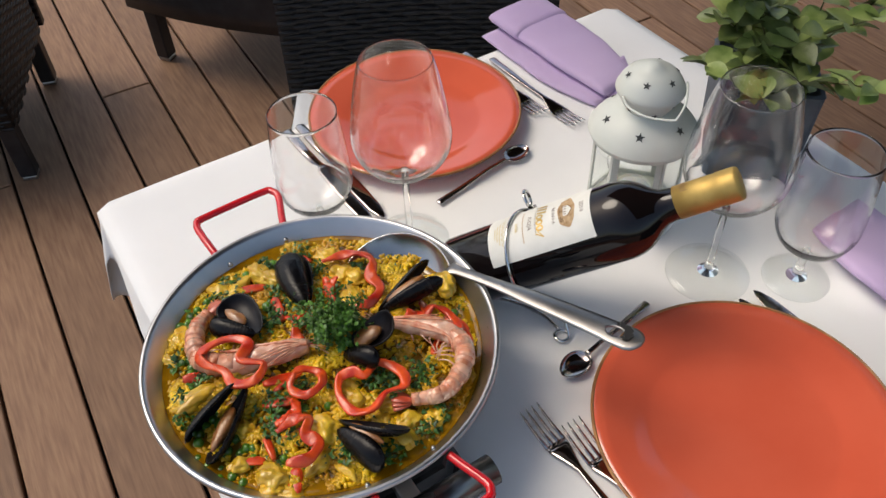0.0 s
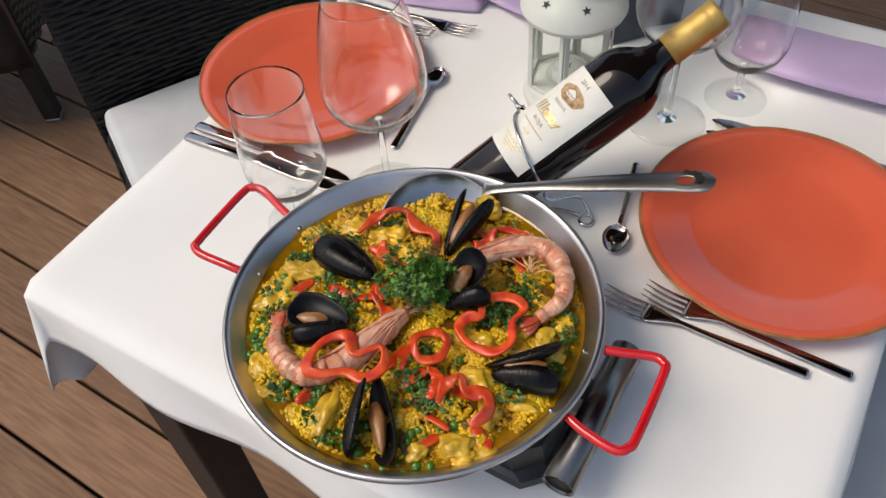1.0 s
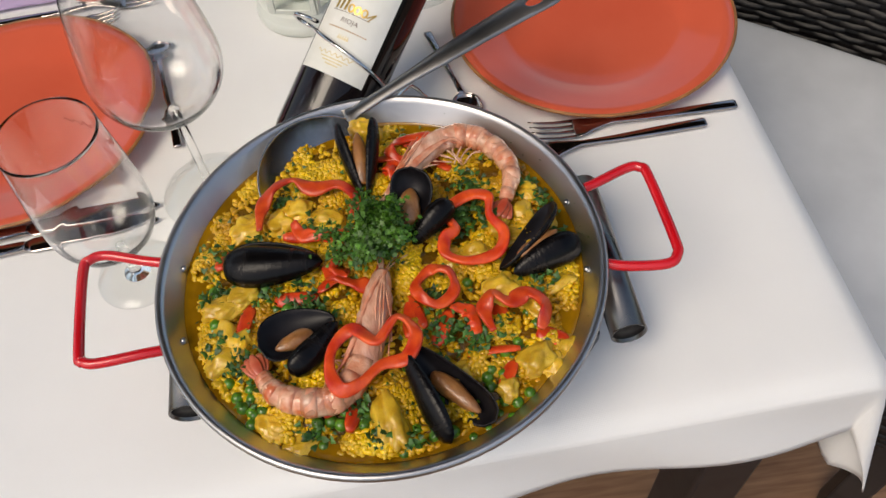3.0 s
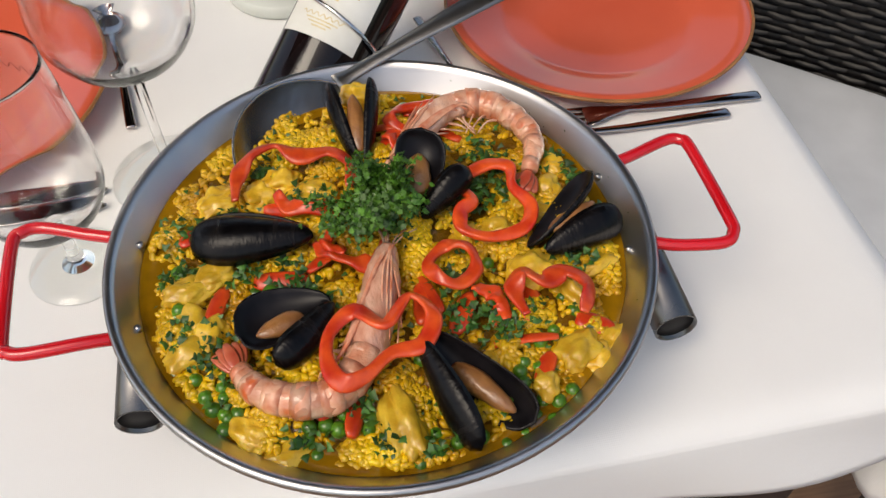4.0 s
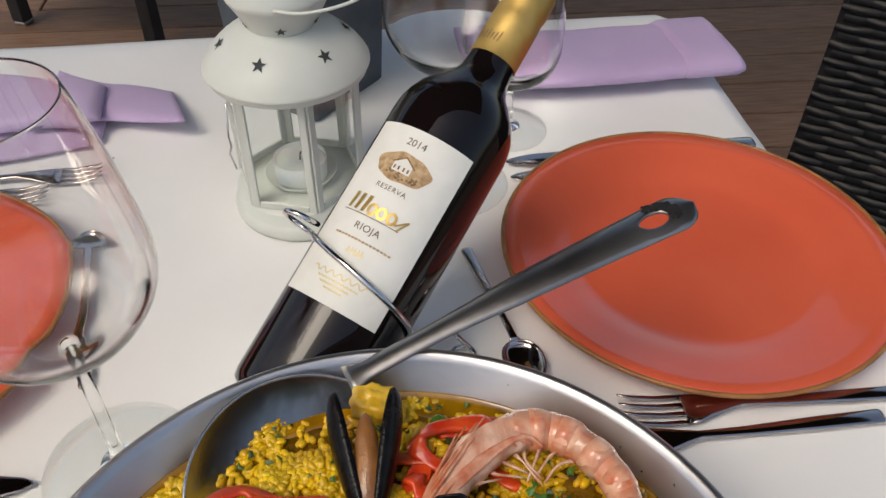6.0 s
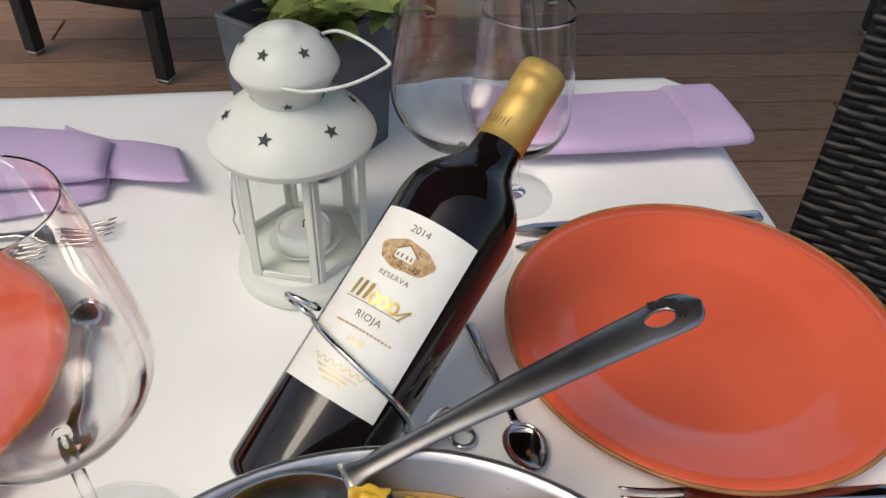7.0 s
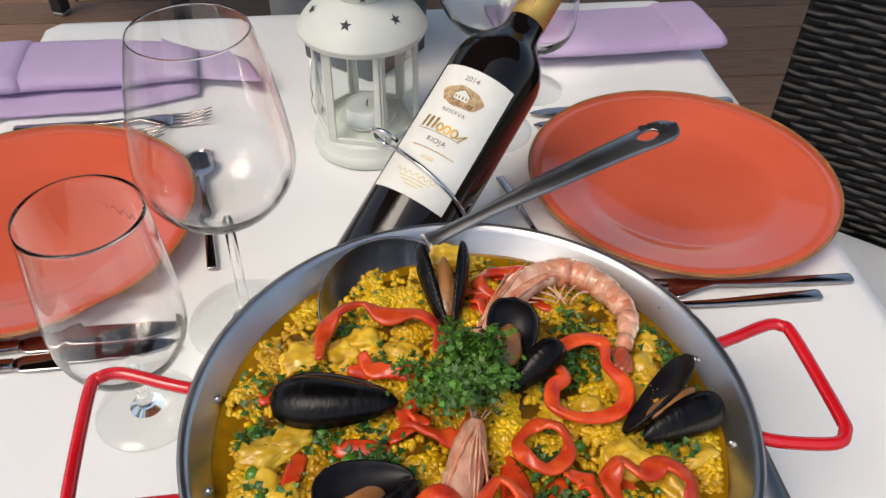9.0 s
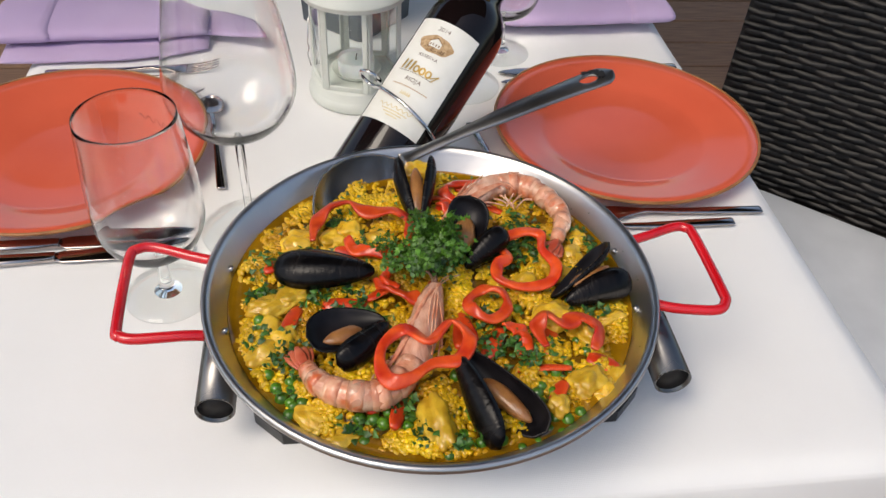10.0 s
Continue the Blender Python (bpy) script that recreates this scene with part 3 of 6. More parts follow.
        P = [Vector((R * math.cos(a0 + d), R * math.sin(a0 + d), z)) for d, z in ((0, 0.240), (0.05, 0.240), (0.09, zs[1] + 0.002), (0.04, zs[1] + 0.002))]
        bm.faces.new([bm.verts.new(p) for p in P])
    part("capsule_print", bm, M_SEPIA_DARK, cp)
    return t


bottle()


def holder():
    t = thing("bottle_holder", pose(0, 0, TOP), "chromed wire bottle holder with a ring and curled foot", "holder")
    inv = Matrix.Translation((0, 0, -TOP)) @ BOTTLE_M
    R = BR + 0.0026
    ring = []
    for k in range(0, 41):
        deg = -52 + 182 * k / 40
        a = radians(deg)
        ring.append(inv @ Vector((R * math.cos(a), R * math.sin(a), 0.0905 - 0.015 * (deg + 52) / 105)))
    # the wire's upper end is rolled outward into a curl
    a0 = radians(-52)
    out = Vector((math.cos(a0), math.sin(a0), 0))
    tan = Vector((math.sin(a0), -math.cos(a0), 0))
    start = Vector((R * math.cos(a0), R * math.sin(a0), 0.0905))
    curl = []
    for q in np.linspace(0, 2 * math.pi * 1.12, 28)[1:]:
        curl.append(inv @ (start + 0.0092 * (out * (1 - math.cos(q)) + tan * math.sin(q)) + Vector((0, 0, 0.0009 * q))))
    part("ring", sweep(list(reversed(curl)) + ring, 0.0018, 10), M_WIRE, t)
    low = Vector(ring[-1])
    leg = smooth_path([low, low + Vector((0.006, 0.000, -0.006)), (0.0420, 0.2330, 0.026), (0.0530, 0.2345, 0.011), (0.0600, 0.2330, 0.0026)], 6)
    part("leg", sweep(leg, 0.0018, 10), M_WIRE, t)
    foot = [(0.0545 + 0.0070 * math.cos(a), 0.2280 + 0.0070 * math.sin(a), 0.0028) for a in np.linspace(0.4, 0.4 + 2 * math.pi, 30)[:-1]]
    part("foot_ring", sweep(foot, 0.0019, 10, closed=True), M_WIRE, t)
    bar = smooth_path([(0.048, 0.231, 0.0028), (0.022, 0.228, 0.0028), (-0.006, 0.215, 0.0028), (-0.030, 0.195, 0.0028)], 6)
    part("base_wire", sweep(bar, 0.0019, 10), M_WIRE, t)
    return t


holder()


# ---- wine glasses ----
def wine_glass(x, y, big, turn, label):
    t = thing("wine_glass" if big else "water_glass", pose(x, y, TOP + 0.0004, 0, 0, turn), label, "glass", "stemware")
    if big:
        h, z0, base, mx, rim, stem = 0.236, 0.100, 0.0435, 0.0505, 0.0345, 0.0036
        bowl = [(0.0045, z0), (0.016, z0 + 0.004), (0.034, z0 + 0.014), (0.0465, z0 + 0.031), (mx, z0 + 0.048), (0.0485, z0 + 0.070), (0.043, z0 + 0.102), (0.0375, z0 + 0.126), (rim, h)]
    else:
        h, z0, base, mx, rim, stem = 0.171, 0.045, 0.0345, 0.0405, 0.0345, 0.0042
        bowl = [(0.005, z0), (0.016, z0 + 0.0035), (0.031, z0 + 0.013), (0.039, z0 + 0.029), (mx, z0 + 0.045), (0.0395, z0 + 0.070), (0.0372, z0 + 0.098), (rim, h)]
    sm = smooth_path([(r, 0, z) for r, z in bowl], 5)
    outer = [(p.x, p.z) for p in sm]
    w = 0.0006
    thick = [w + 0.0022 * max(0.0, 1 - (z - z0) / 0.045) ** 2 for r, z in outer]
    inner = [(max(r - k, 0), z + (k * 1.3 if i < 14 else 0.4 * (k - w))) for i, ((r, z), k) in enumerate(zip(outer, thick))]
    foot = [(0, 0.0012), (base - 0.002, 0.0), (base, 0.0008), (base - 0.0005, 0.0018), (base * 0.6, 0.0030), (0.011, 0.0052), (stem * 1.4, 0.0095), (stem, 0.018), (stem * 0.93, z0 * 0.6), (stem * 1.02, z0 - 0.008)]
    gb = part("bowl", lathe(outer[:-1] + [(rim, h - 0.0004), (rim - w * 0.5, h + 0.0002), (rim - w, h - 0.0004)] + list(reversed(inner[1:-1])) + [(0, z0 + 0.0045), (0, z0)], 72), M_GLASS, t)
    st = part("stem", lathe(foot[5:] + [(0, z0 - 0.0003), (0, 0.0055)], 40, close=True), M_GLASS, t)
    ft = part("foot", lathe(foot[:5] + [(0.0112, 0.0050), (0, 0.0050)], 64), M_FOOT, t)
    rm = part("rim", sweep([(( rim - w / 2) * math.cos(2 * math.pi * k / 64), (rim - w / 2) * math.sin(2 * math.pi * k / 64), h + 0.0001) for k in range(64)], 0.00034, 8, closed=True), M_FOOT, t)
    for ob in (gb, st, ft, rm):
        ob.visible_shadow = False
    # a small scribbled mark under the rim
    if not big:
        bm = bmesh.new()
        pts = []
        for s in np.linspace(0, 1, 40):
            a = radians(62) + 0.5 * s
            z = 0.138 + 0.010 * s + 0.0035 * math.sin(s * 22) * (1 - 0.5 * s)
            rr = 0.0369 - 0.0022 * (z - 0.138) / 0.03 + 0.0003
            pts.append((rr * math.cos(a), rr * math.sin(a), z))
        part("mark", sweep(pts, 0.00028, 5), M_ETCH, t, "thin red scribbled mark")
    return t


wine_glass(-0.146, 0.172, True, 0, "large empty wine glass with a tall tapering bowl")
wine_glass(0.072, 0.408, True, 0, "large empty wine glass behind the bottle neck")
wine_glass(-0.2075, 0.096, False, 0, "small empty stemmed glass with a scribbled mark")
wine_glass(0.128, 0.479, False, 160, "small empty stemmed glass near a lilac napkin")


# ---- lantern ----
def star(bm, centre, normal, size, up=(0, 0, 1)):
    n = Vector(normal).normalized()
    u = Vector(up).cross(n).normalized()
    v = n.cross(u)
    ring = []
    for k in range(10):
        a, r = math.pi / 2 + math.pi * k / 5, size if k % 2 == 0 else size * 0.42
        ring.append(bm.verts.new(Vector(centre) + r * (math.cos(a) * u + math.sin(a) * v)))
    mid = bm.verts.new(centre)
    for k in range(10):
        bm.faces.new((mid, ring[k], ring[(k + 1) % 10]))


def lantern():
    t = thing("candle_lantern", pose(-0.0450, 0.4010, TOP, 0, 0, -16), "white tin candle lantern with star holes and glass panes", "lantern")
    part("base", lathe([(0, 0.0005), (0.050, 0.0005), (0.0535, 0.002), (0.0545, 0.006), (0.0542, 0.011), (0.0525, 0.0135), (0.0512, 0.0145), (0.0512, 0.0235), (0.0500, 0.0252), (0.0, 0.0255)], 56), M_WHITE_TIN, t)
    R, zb, zt = 0.0508, 0.0252, 0.1235
    for k in range(6):
        a0, a1 = math.pi * k / 3, math.pi * (k + 1) / 3
        p0, p1 = Vector((R * math.cos(a0), R * math.sin(a0), 0)), Vector((R * math.cos(a1), R * math.sin(a1), 0))
        e = (p1 - p0).normalized()
        n = Vector((math.cos((a0 + a1) / 2), math.sin((a0 + a1) / 2), 0))
        for name, bm in (("post", box(0.0004, 0.0062, -0.0014, 0.0014, zb, zt, 0.0006, 1)), ("post", box(R - 0.0062, R - 0.0004, -0.0014, 0.0014, zb, zt, 0.0006, 1)),
                         ("rail", box(0.0064, R - 0.0064, -0.0014, 0.0014, zb, zb + 0.006, 0.0006, 1)), ("rail", box(0.0064, R - 0.0064, -0.0014, 0.0014, zt - 0.005, zt, 0.0006, 1))):
            ob = part(name, bm, M_WHITE_TIN, t, smooth=False)
            ob.matrix_local = Matrix(((e.x, -n.x, 0, p0.x), (e.y, -n.y, 0, p0.y), (0, 0, 1, 0), (0, 0, 0, 1)))
        pane = part("pane", box(0.006, R - 0.006, -0.0004, 0.0004, zb + 0.005, zt - 0.004), M_PANE, t, "clear glass pane", smooth=False)
        pane.visible_shadow = False
        pane.matrix_local = Matrix(((e.x, -n.x, 0, p0.x), (e.y, -n.y, 0, p0.y), (0, 0, 1, 0), (0, 0, 0, 1)))
    t.scale = (0.950, 0.950, 0.950)
    # roof, neck and knob
    roof = [(0.045, 0.1225), (0.0555, 0.1225), (0.0575, 0.1232), (0.0585, 0.1262), (0.0594, 0.1275), (0.0597, 0.1290), (0.0585, 0.1312), (0.0535, 0.1385), (0.0455, 0.1465), (0.0360, 0.1532), (0.0275, 0.1572), (0.0235, 0.1580)]
    part("roof", lathe([(p.x, p.z) for p in smooth_path([(r, 0, z) for r, z in roof], 3)], 64), M_WHITE_TIN, t)
    knob = [(0.0232, 0.1572), (0.0242, 0.1590), (0.0285, 0.1665), (0.0335, 0.1755), (0.0358, 0.1790), (0.0366, 0.1812), (0.0362, 0.1832), (0.0345, 0.1868), (0.0315, 0.1925), (0.0262, 0.1988), (0.0180, 0.2045), (0.0095, 0.2065), (0.0085, 0.2085), (0.0, 0.2092)]
    part("cap", lathe(knob, 64), M_WHITE_TIN, t)
    # flat stars on uncut tin, coloured as dark as shaded openings
    for k in range(6):
        a = math.pi * k / 3 + radians(-94)
        n = Vector((0.66 * math.cos(a), 0.66 * math.sin(a), 0.75))
        bm = bmesh.new()
        star(bm, (0.0444 * math.cos(a), 0.0444 * math.sin(a), 0.1479), n, 0.0058)
        part("star_hole_shade", bm, M_HOLE_SHADE, t, "flat dark star painted as the shade in an opening", smooth=False)
    for k in range(6):
        a = math.pi * k / 3 + radians(-100)
        bm = bmesh.new()
        star(bm, (0.0262 * math.cos(a), 0.0262 * math.sin(a), 0.1995), (0.7 * math.cos(a), 0.7 * math.sin(a), 0.75), 0.0046)
        part("star_hole_shade", bm, M_HOLE_SHADE, t, "flat dark star painted as the shade in an opening", smooth=False)
        bm = bmesh.new()
        a += radians(28)
        star(bm, (0.0276 * math.cos(a), 0.0276 * math.sin(a), 0.1636), (0.88 * math.cos(a), 0.88 * math.sin(a), -0.47), 0.0042)
        part("star_hole_shade", bm, M_HOLE_SHADE, t, "flat dark star painted as the shade in an opening", smooth=False)
    # the wire handle lies over to one side
    q = Matrix.Rotation(radians(16), 3, "Z")
    pts = [q @ Vector(p) for p in ((-0.001, -0.0372, 0.1835), (0.018, -0.0460, 0.1850), (0.044, -0.0450, 0.1890), (0.066, -0.0350, 0.1945), (0.0675, -0.0290, 0.1960), (0.056, -0.0080, 0.1975), (0.036, 0.0140, 0.1970), (0.018, 0.0340, 0.1835))]
    part("handle", sweep(smooth_path(pts, 5), 0.00125, 8), M_WHITE_TIN, t, "white wire carrying handle")
    # latch on one post
    la = sweep([(-0.0515, -0.006, 0.03), (-0.0538, -0.008, 0.045), (-0.0523, -0.006, 0.052), (-0.0543, -0.004, 0.058), (-0.0515, -0.003, 0.088)], 0.0008, 6)
    part("latch", la, M_WIRE, t, "thin wire latch")
    part("candle_dish", lathe([(0, 0.0265), (0.022, 0.0265), (0.0275, 0.0325), (0.0288, 0.0325), (0.0230, 0.0256), (0, 0.0256)], 40), M_WHITE_TIN, t)
    tl = thing("tealight", pose(-0.0450, 0.4010, TOP + 0.0253), "white tealight candle in an aluminium cup", "candle")
    part("cup", lathe([(0, 0), (0.0185, 0), (0.0192, 0.0005), (0.0195, 0.017), (0.0190, 0.017), (0.0185, 0.002), (0, 0.0015)], 36), M_WAX, tl)
    part("wax", lathe([(0, 0.0018), (0.0183, 0.0022), (0.0188, 0.0135), (0.017, 0.0145), (0.004, 0.0140), (0, 0.0138)], 36), M_WAX, tl)
    part("wick", sweep([(0, 0, 0.0135), (0.0003, 0, 0.018), (0.0012, 0.0004, 0.0205)], 0.0006, 6), M_BURNT_SHADE, tl)
    return t


lantern()


# ---- potted herb ----
def planter():
    t = thing("potted_herb", pose(-0.040, 0.575, TOP, 0, 0, 48), "bushy green herb growing in a slate grey square planter", "plant")
    h, a, b, w = 0.132, 0.0545, 0.0485, 0.006

    def ring(s, z, c=0.004):
        return [(-s, -s + c, z), (-s + c, -s, z), (s - c, -s, z), (s, -s + c, z), (s, s - c, z), (s - c, s, z), (-s + c, s, z), (-s, s - c, z)]

    rings = [ring(b - 0.002, 0.0004), ring(b, 0.003), ring(a - 0.001, h - 0.004), ring(a, h - 0.001), ring(a - 0.0015, h), ring(a - w + 0.001, h), ring(a - w, h - 0.0015), ring(a - w - 0.003, 0.09)]
    part("planter", loft(rings), M_SLATE, t, smooth=False)
    bm = bmesh.new()
    bmesh.ops.create_grid(bm, x_segments=14, y_segments=14, size=a - w - 0.0015)
    for v in bm.verts:
        v.co.z = 0.112 + 0.005 * wob(v.co.x, v.co.y, 0, 60)
    part("soil", bm, M_SOIL, t)
    rnd = random.Random(4)
    leaves = bmesh.new()

    def leaf(p, d, size):
        d = Vector(d).normalized()
        side = d.cross(Vector((0, 0, 1)))
        if side.length < 0.1:
            side = Vector((1, 0, 0))
        side = Matrix.Rotation(rnd.uniform(-0.7, 0.7), 3, d) @ side.normalized()
        n = side.cross(d)
        prev = None
        for i in range(6):
            s = i / 5
            w2 = size * 0.36 * math.sin(math.pi * min(1, s * 0.93 + 0.05)) ** 0.8
            c = p + d * size * s - n * size * 0.35 * s * s * 0.6
            row = [leaves.verts.new(c - side * w2 + n * w2 * 0.35), leaves.verts.new(c), leaves.verts.new(c + side * w2 + n * w2 * 0.35)]
            if prev:
                for k in range(2):
                    leaves.faces.new((prev[k], prev[k + 1], row[k + 1], row[k]))
            prev = row

    for s in range(20):
        ang, tilt = rnd.uniform(0, 2 * math.pi), rnd.uniform(0.15, 1.1)
        ln = rnd.uniform(0.07, 0.17)
        p = Vector((rnd.uniform(-0.03, 0.03), rnd.uniform(-0.03, 0.03), 0.112))
        d = Vector((math.cos(ang) * tilt, math.sin(ang) * tilt, 1)).normalized()
        pts = [p + d * ln * k / 6 + Vector((math.cos(ang), math.sin(ang), -0.6)) * 0.030 * tilt * (k / 6) ** 2 for k in range(7)]
        part("stem", sweep(pts, [0.0014 - 0.00013 * k for k in range(7)], 5), M_STEM, t)
        for k in range(2, 7):
            q = pts[k]
            base = rnd.uniform(0, math.pi)
            for m in range(3 if k < 6 else 5):
                aa = base + m * 2.2 + rnd.uniform(-0.3, 0.3)
                leaf(q, Vector((math.cos(aa), math.sin(aa), rnd.uniform(-0.2, 0.6))), rnd.uniform(0.018, 0.037))
    ob = part("foliage", leaves, M_LEAF, t, "oval green leaves")
    ob["kind"] = "stuff"
    return t


planter()


# ---- napkins ----
def napkin(m, length, depth, label, tip):
    """A cloth folded to a flat roll with a turned band, over a lower layer."""
    t = thing("folded_napkin", m, label, "napkin", "lilac napkins")

    def slab(x0, x1, y0, y1, z0, z1, taper, sag, n=26, seg=20):
        rings = []
        for i in range(n + 1):
            s = i / n
            x = x0 + (x1 - x0) * s
            k = 1 - taper * max(0, (s - 0.55) / 0.45) ** 1.6
            yc = (y0 + y1) / 2 + sag * max(0, (s - 0.5) / 0.5) ** 2
            hy, hz = (y1 - y0) / 2 * k, (z1 - z0) / 2 * (0.45 + 0.55 * min(1, k + 0.15))
            e = min(1, 0.55 + 6 * min(s, 1 - s))
            ring = []
            for q in range(seg):
                a = 2 * math.pi * q / seg
                ca, sa = math.cos(a), math.sin(a)
                y = yc + hy * math.copysign(abs(ca) ** 0.55, ca) * (0.96 + 0.04 * e)
                z = z0 + hz * (1 + math.copysign(abs(sa) ** 0.8, sa) * e)
                z += 0.0016 * wob(x, y, z, 24) * (1 if sa > 0 else 0)
                ring.append((x, y + 0.0018 * wob(x, z, 3, 18), z))
            rings.append(ring)
        return loft(rings)

    part("lower_fold", slab(0.012, length * 0.80, -depth * 0.5, depth * 0.30, 0.0012, 0.011, 0.25, 0.01), M_NAPKIN, t)
    part("upper_fold", slab(0.0, length * (0.80 if tip > 0.3 else 1.0), -depth * 0.28, depth * 0.5, 0.0115, 0.031, tip, -0.012), M_NAPKIN, t)
    if tip > 0.3:
        # the loose end is twisted: it narrows where it leaves the roll and flares at its hem
        rings = []
        for i in range(19):
            f = i / 18
            half = depth * (0.27 - 0.06 * math.sin(math.pi * min(1.0, f * 1.25)) + 0.10 * f * f)
            roll = 0.35 * (1 - f) - 0.25 * f
            c = Vector((length * (0.66 + 0.35 * f), depth * (0.16 - 0.16 * f), 0.0170 - 0.006 * f))
            ring = []
            for q in range(16):
                a = 2 * math.pi * q / 16
                u, v = half * math.copysign(abs(math.cos(a)) ** 0.6, math.cos(a)), 0.0042 * math.copysign(abs(math.sin(a)) ** 0.8, math.sin(a))
                z = max(0.002, c.z + u * math.sin(roll) + v * math.cos(roll) + 0.0015 * wob(c.x, u, 0, 40))
                ring.append((c.x - 0.25 * u * f, c.y + u * math.cos(roll) - v * math.sin(roll), z))
            rings.append(ring)
        part("twisted_end", loft(rings), M_NAPKIN, t, "loose twisted end of the cloth")
    part("turned_band", slab(-0.002, length * 0.22, -depth * 0.30, depth * 0.52, 0.0112, 0.0340, 0.0, 0.0, n=10), M_NAPKIN, t)
    return t


napkin(pose(-0.452, 0.522, TOP, 0, 0, 2), 0.295, 0.115, "lilac cloth napkin folded into a flat roll, far from the pan", 0.42)
napkin(pose(0.350, 0.580, TOP, 0, 0, 183), 0.250, 0.122, "lilac cloth napkin folded into a flat roll at the corner", 0.1)


# ---- cutlery ----
def along(p, q, z=TOP + 0.0008):
    return pose(p[0], p[1], z, 0, 0, math.degrees(math.atan2(q[1] - p[1], q[0] - p[0])))


def bar_loft(stations, seg=12):
    """A flat bar along x from (x, half width, centre height, half thickness) stations."""
    rings = []
    for x, w, z, h in stations:
        rings.append([(x, w * math.copysign(abs(math.cos(a)) ** 0.6, math.cos(a)), z + h * math.copysign(abs(math.sin(a)) ** 0.7, math.sin(a))) for a in (2 * math.pi * k / seg for k in range(seg))])
    return loft(rings)


HANDLE = [(0.0, 0.0042, 0.0035, 0.0012), (0.002, 0.0052, 0.0035, 0.0018), (0.045, 0.0047, 0.0038, 0.0018), (0.085, 0.0034, 0.0042, 0.0016)]


def fork(p, q, label):
    t = thing("fork", along(p, q), label, "fork", "cutlery")
    n = math.hypot(q[0] - p[0], q[1] - p[1])
    k = n / 0.19
    part("handle", bar_loft([(x * k, w, z, h) for x, w, z, h in HANDLE + [(0.115, 0.0026, 0.0060, 0.0014), (0.128, 0.0060, 0.0052, 0.0011), (0.142, 0.0105, 0.0034, 0.0009), (0.150, 0.0112, 0.0026, 0.0008)]]), M_CUTLERY, t)
    for y in (-0.0094, -0.0031, 0.0031, 0.0094):
        part("tine", bar_loft([(x * k, w, z, h) for x, w, z, h in ((0.1492, 0.0019, 0.0026, 0.0008), (0.165, 0.0016, 0.0030, 0.0008), (0.180, 0.0013, 0.0058, 0.0007), (0.190, 0.0005, 0.0092, 0.0004))], 8), M_CUTLERY, t).location.y = y
    return t


def knife(p, q, label):
    t = thing("knife", along(p, q), label, "knife", "cutlery")
    k = math.hypot(q[0] - p[0], q[1] - p[1]) / 0.21
    part("handle", bar_loft([(x * k, w, z, h) for x, w, z, h in ((0.0, 0.0055, 0.004, 0.0022), (0.002, 0.0068, 0.004, 0.0030), (0.05, 0.0062, 0.004, 0.0032), (0.095, 0.0050, 0.004, 0.0028))]), M_CUTLERY, t)
    part("blade", bar_loft([(x * k, w, z, h) for x, w, z, h in ((0.0952, 0.0048, 0.0038, 0.0016), (0.102, 0.0080, 0.0035, 0.0010), (0.15, 0.0090, 0.0032, 0.0009), (0.19, 0.0078, 0.0030, 0.0008), (0.204, 0.0045, 0.0030, 0.0006), (0.21, 0.0012, 0.0030, 0.0004))]), M_CUTLERY, t)
    return t


def teaspoon(p, q, label):
    t = thing("teaspoon", along(p, q), label, "spoon", "cutlery")
    n = math.hypot(q[0] - p[0], q[1] - p[1])
    part("handle", bar_loft([(0, 0.0034, 0.0032, 0.0010), (0.002, 0.0043, 0.0032, 0.0014), (0.035, 0.0036, 0.0042, 0.0014), (0.075, 0.0022, 0.0072, 0.0013), (n - 0.018, 0.0026, 0.0070, 0.0012), (n - 0.0155, 0.0040, 0.0062, 0.0010)]), M_CUTLERY, t)
    bm = bmesh.new()
    bmesh.ops.create_uvsphere(bm, u_segments=28, v_segments=16, radius=1.0)
    bmesh.ops.delete(bm, geom=[v for v in bm.verts if v.co.z > 0.02], context="VERTS")
    for v in bm.verts:
        x = v.co.x
        v.co = Vector((n + 0.002 + 0.0185 * x, 0.0132 * v.co.y * (1 - 0.14 * x), 0.0066 + 0.0060 * v.co.z))
    bmesh.ops.solidify(bm, geom=list(bm.faces), thickness=0.0009)
    part("bowl", bm, M_CUTLERY, t)
    return t


fork((0.294, 0.151), (0.107, 0.148), "steel fork lying next to another beside a coral plate")
fork((0.327, 0.166), (0.139, 0.171), "steel fork partly under the rim of a coral plate")
fork((-0.385, 0.447), (-0.197, 0.452), "steel fork between plate and lilac napkin")
fork((-0.420, 0.425), (-0.240, 0.427), "steel fork partly under a plate and near the napkin")
knife((-0.401, 0.156), (-0.192, 0.164), "steel table knife along the near side of a plate")
knife((-0.400, 0.137), (-0.192, 0.148), "steel table knife in front of another knife")
knife((0.330, 0.430), (0.118, 0.428), "steel table knife behind a coral plate")
knife((0.325, 0.404), (0.118, 0.407), "steel table knife partly under a coral plate")
teaspoon((0.070, 0.326), (0.091, 0.217), "small steel teaspoon lying beside a coral plate")
teaspoon((-0.177, 0.228), (-0.196, 0.352), "small steel teaspoon beside a plate and wine glass")


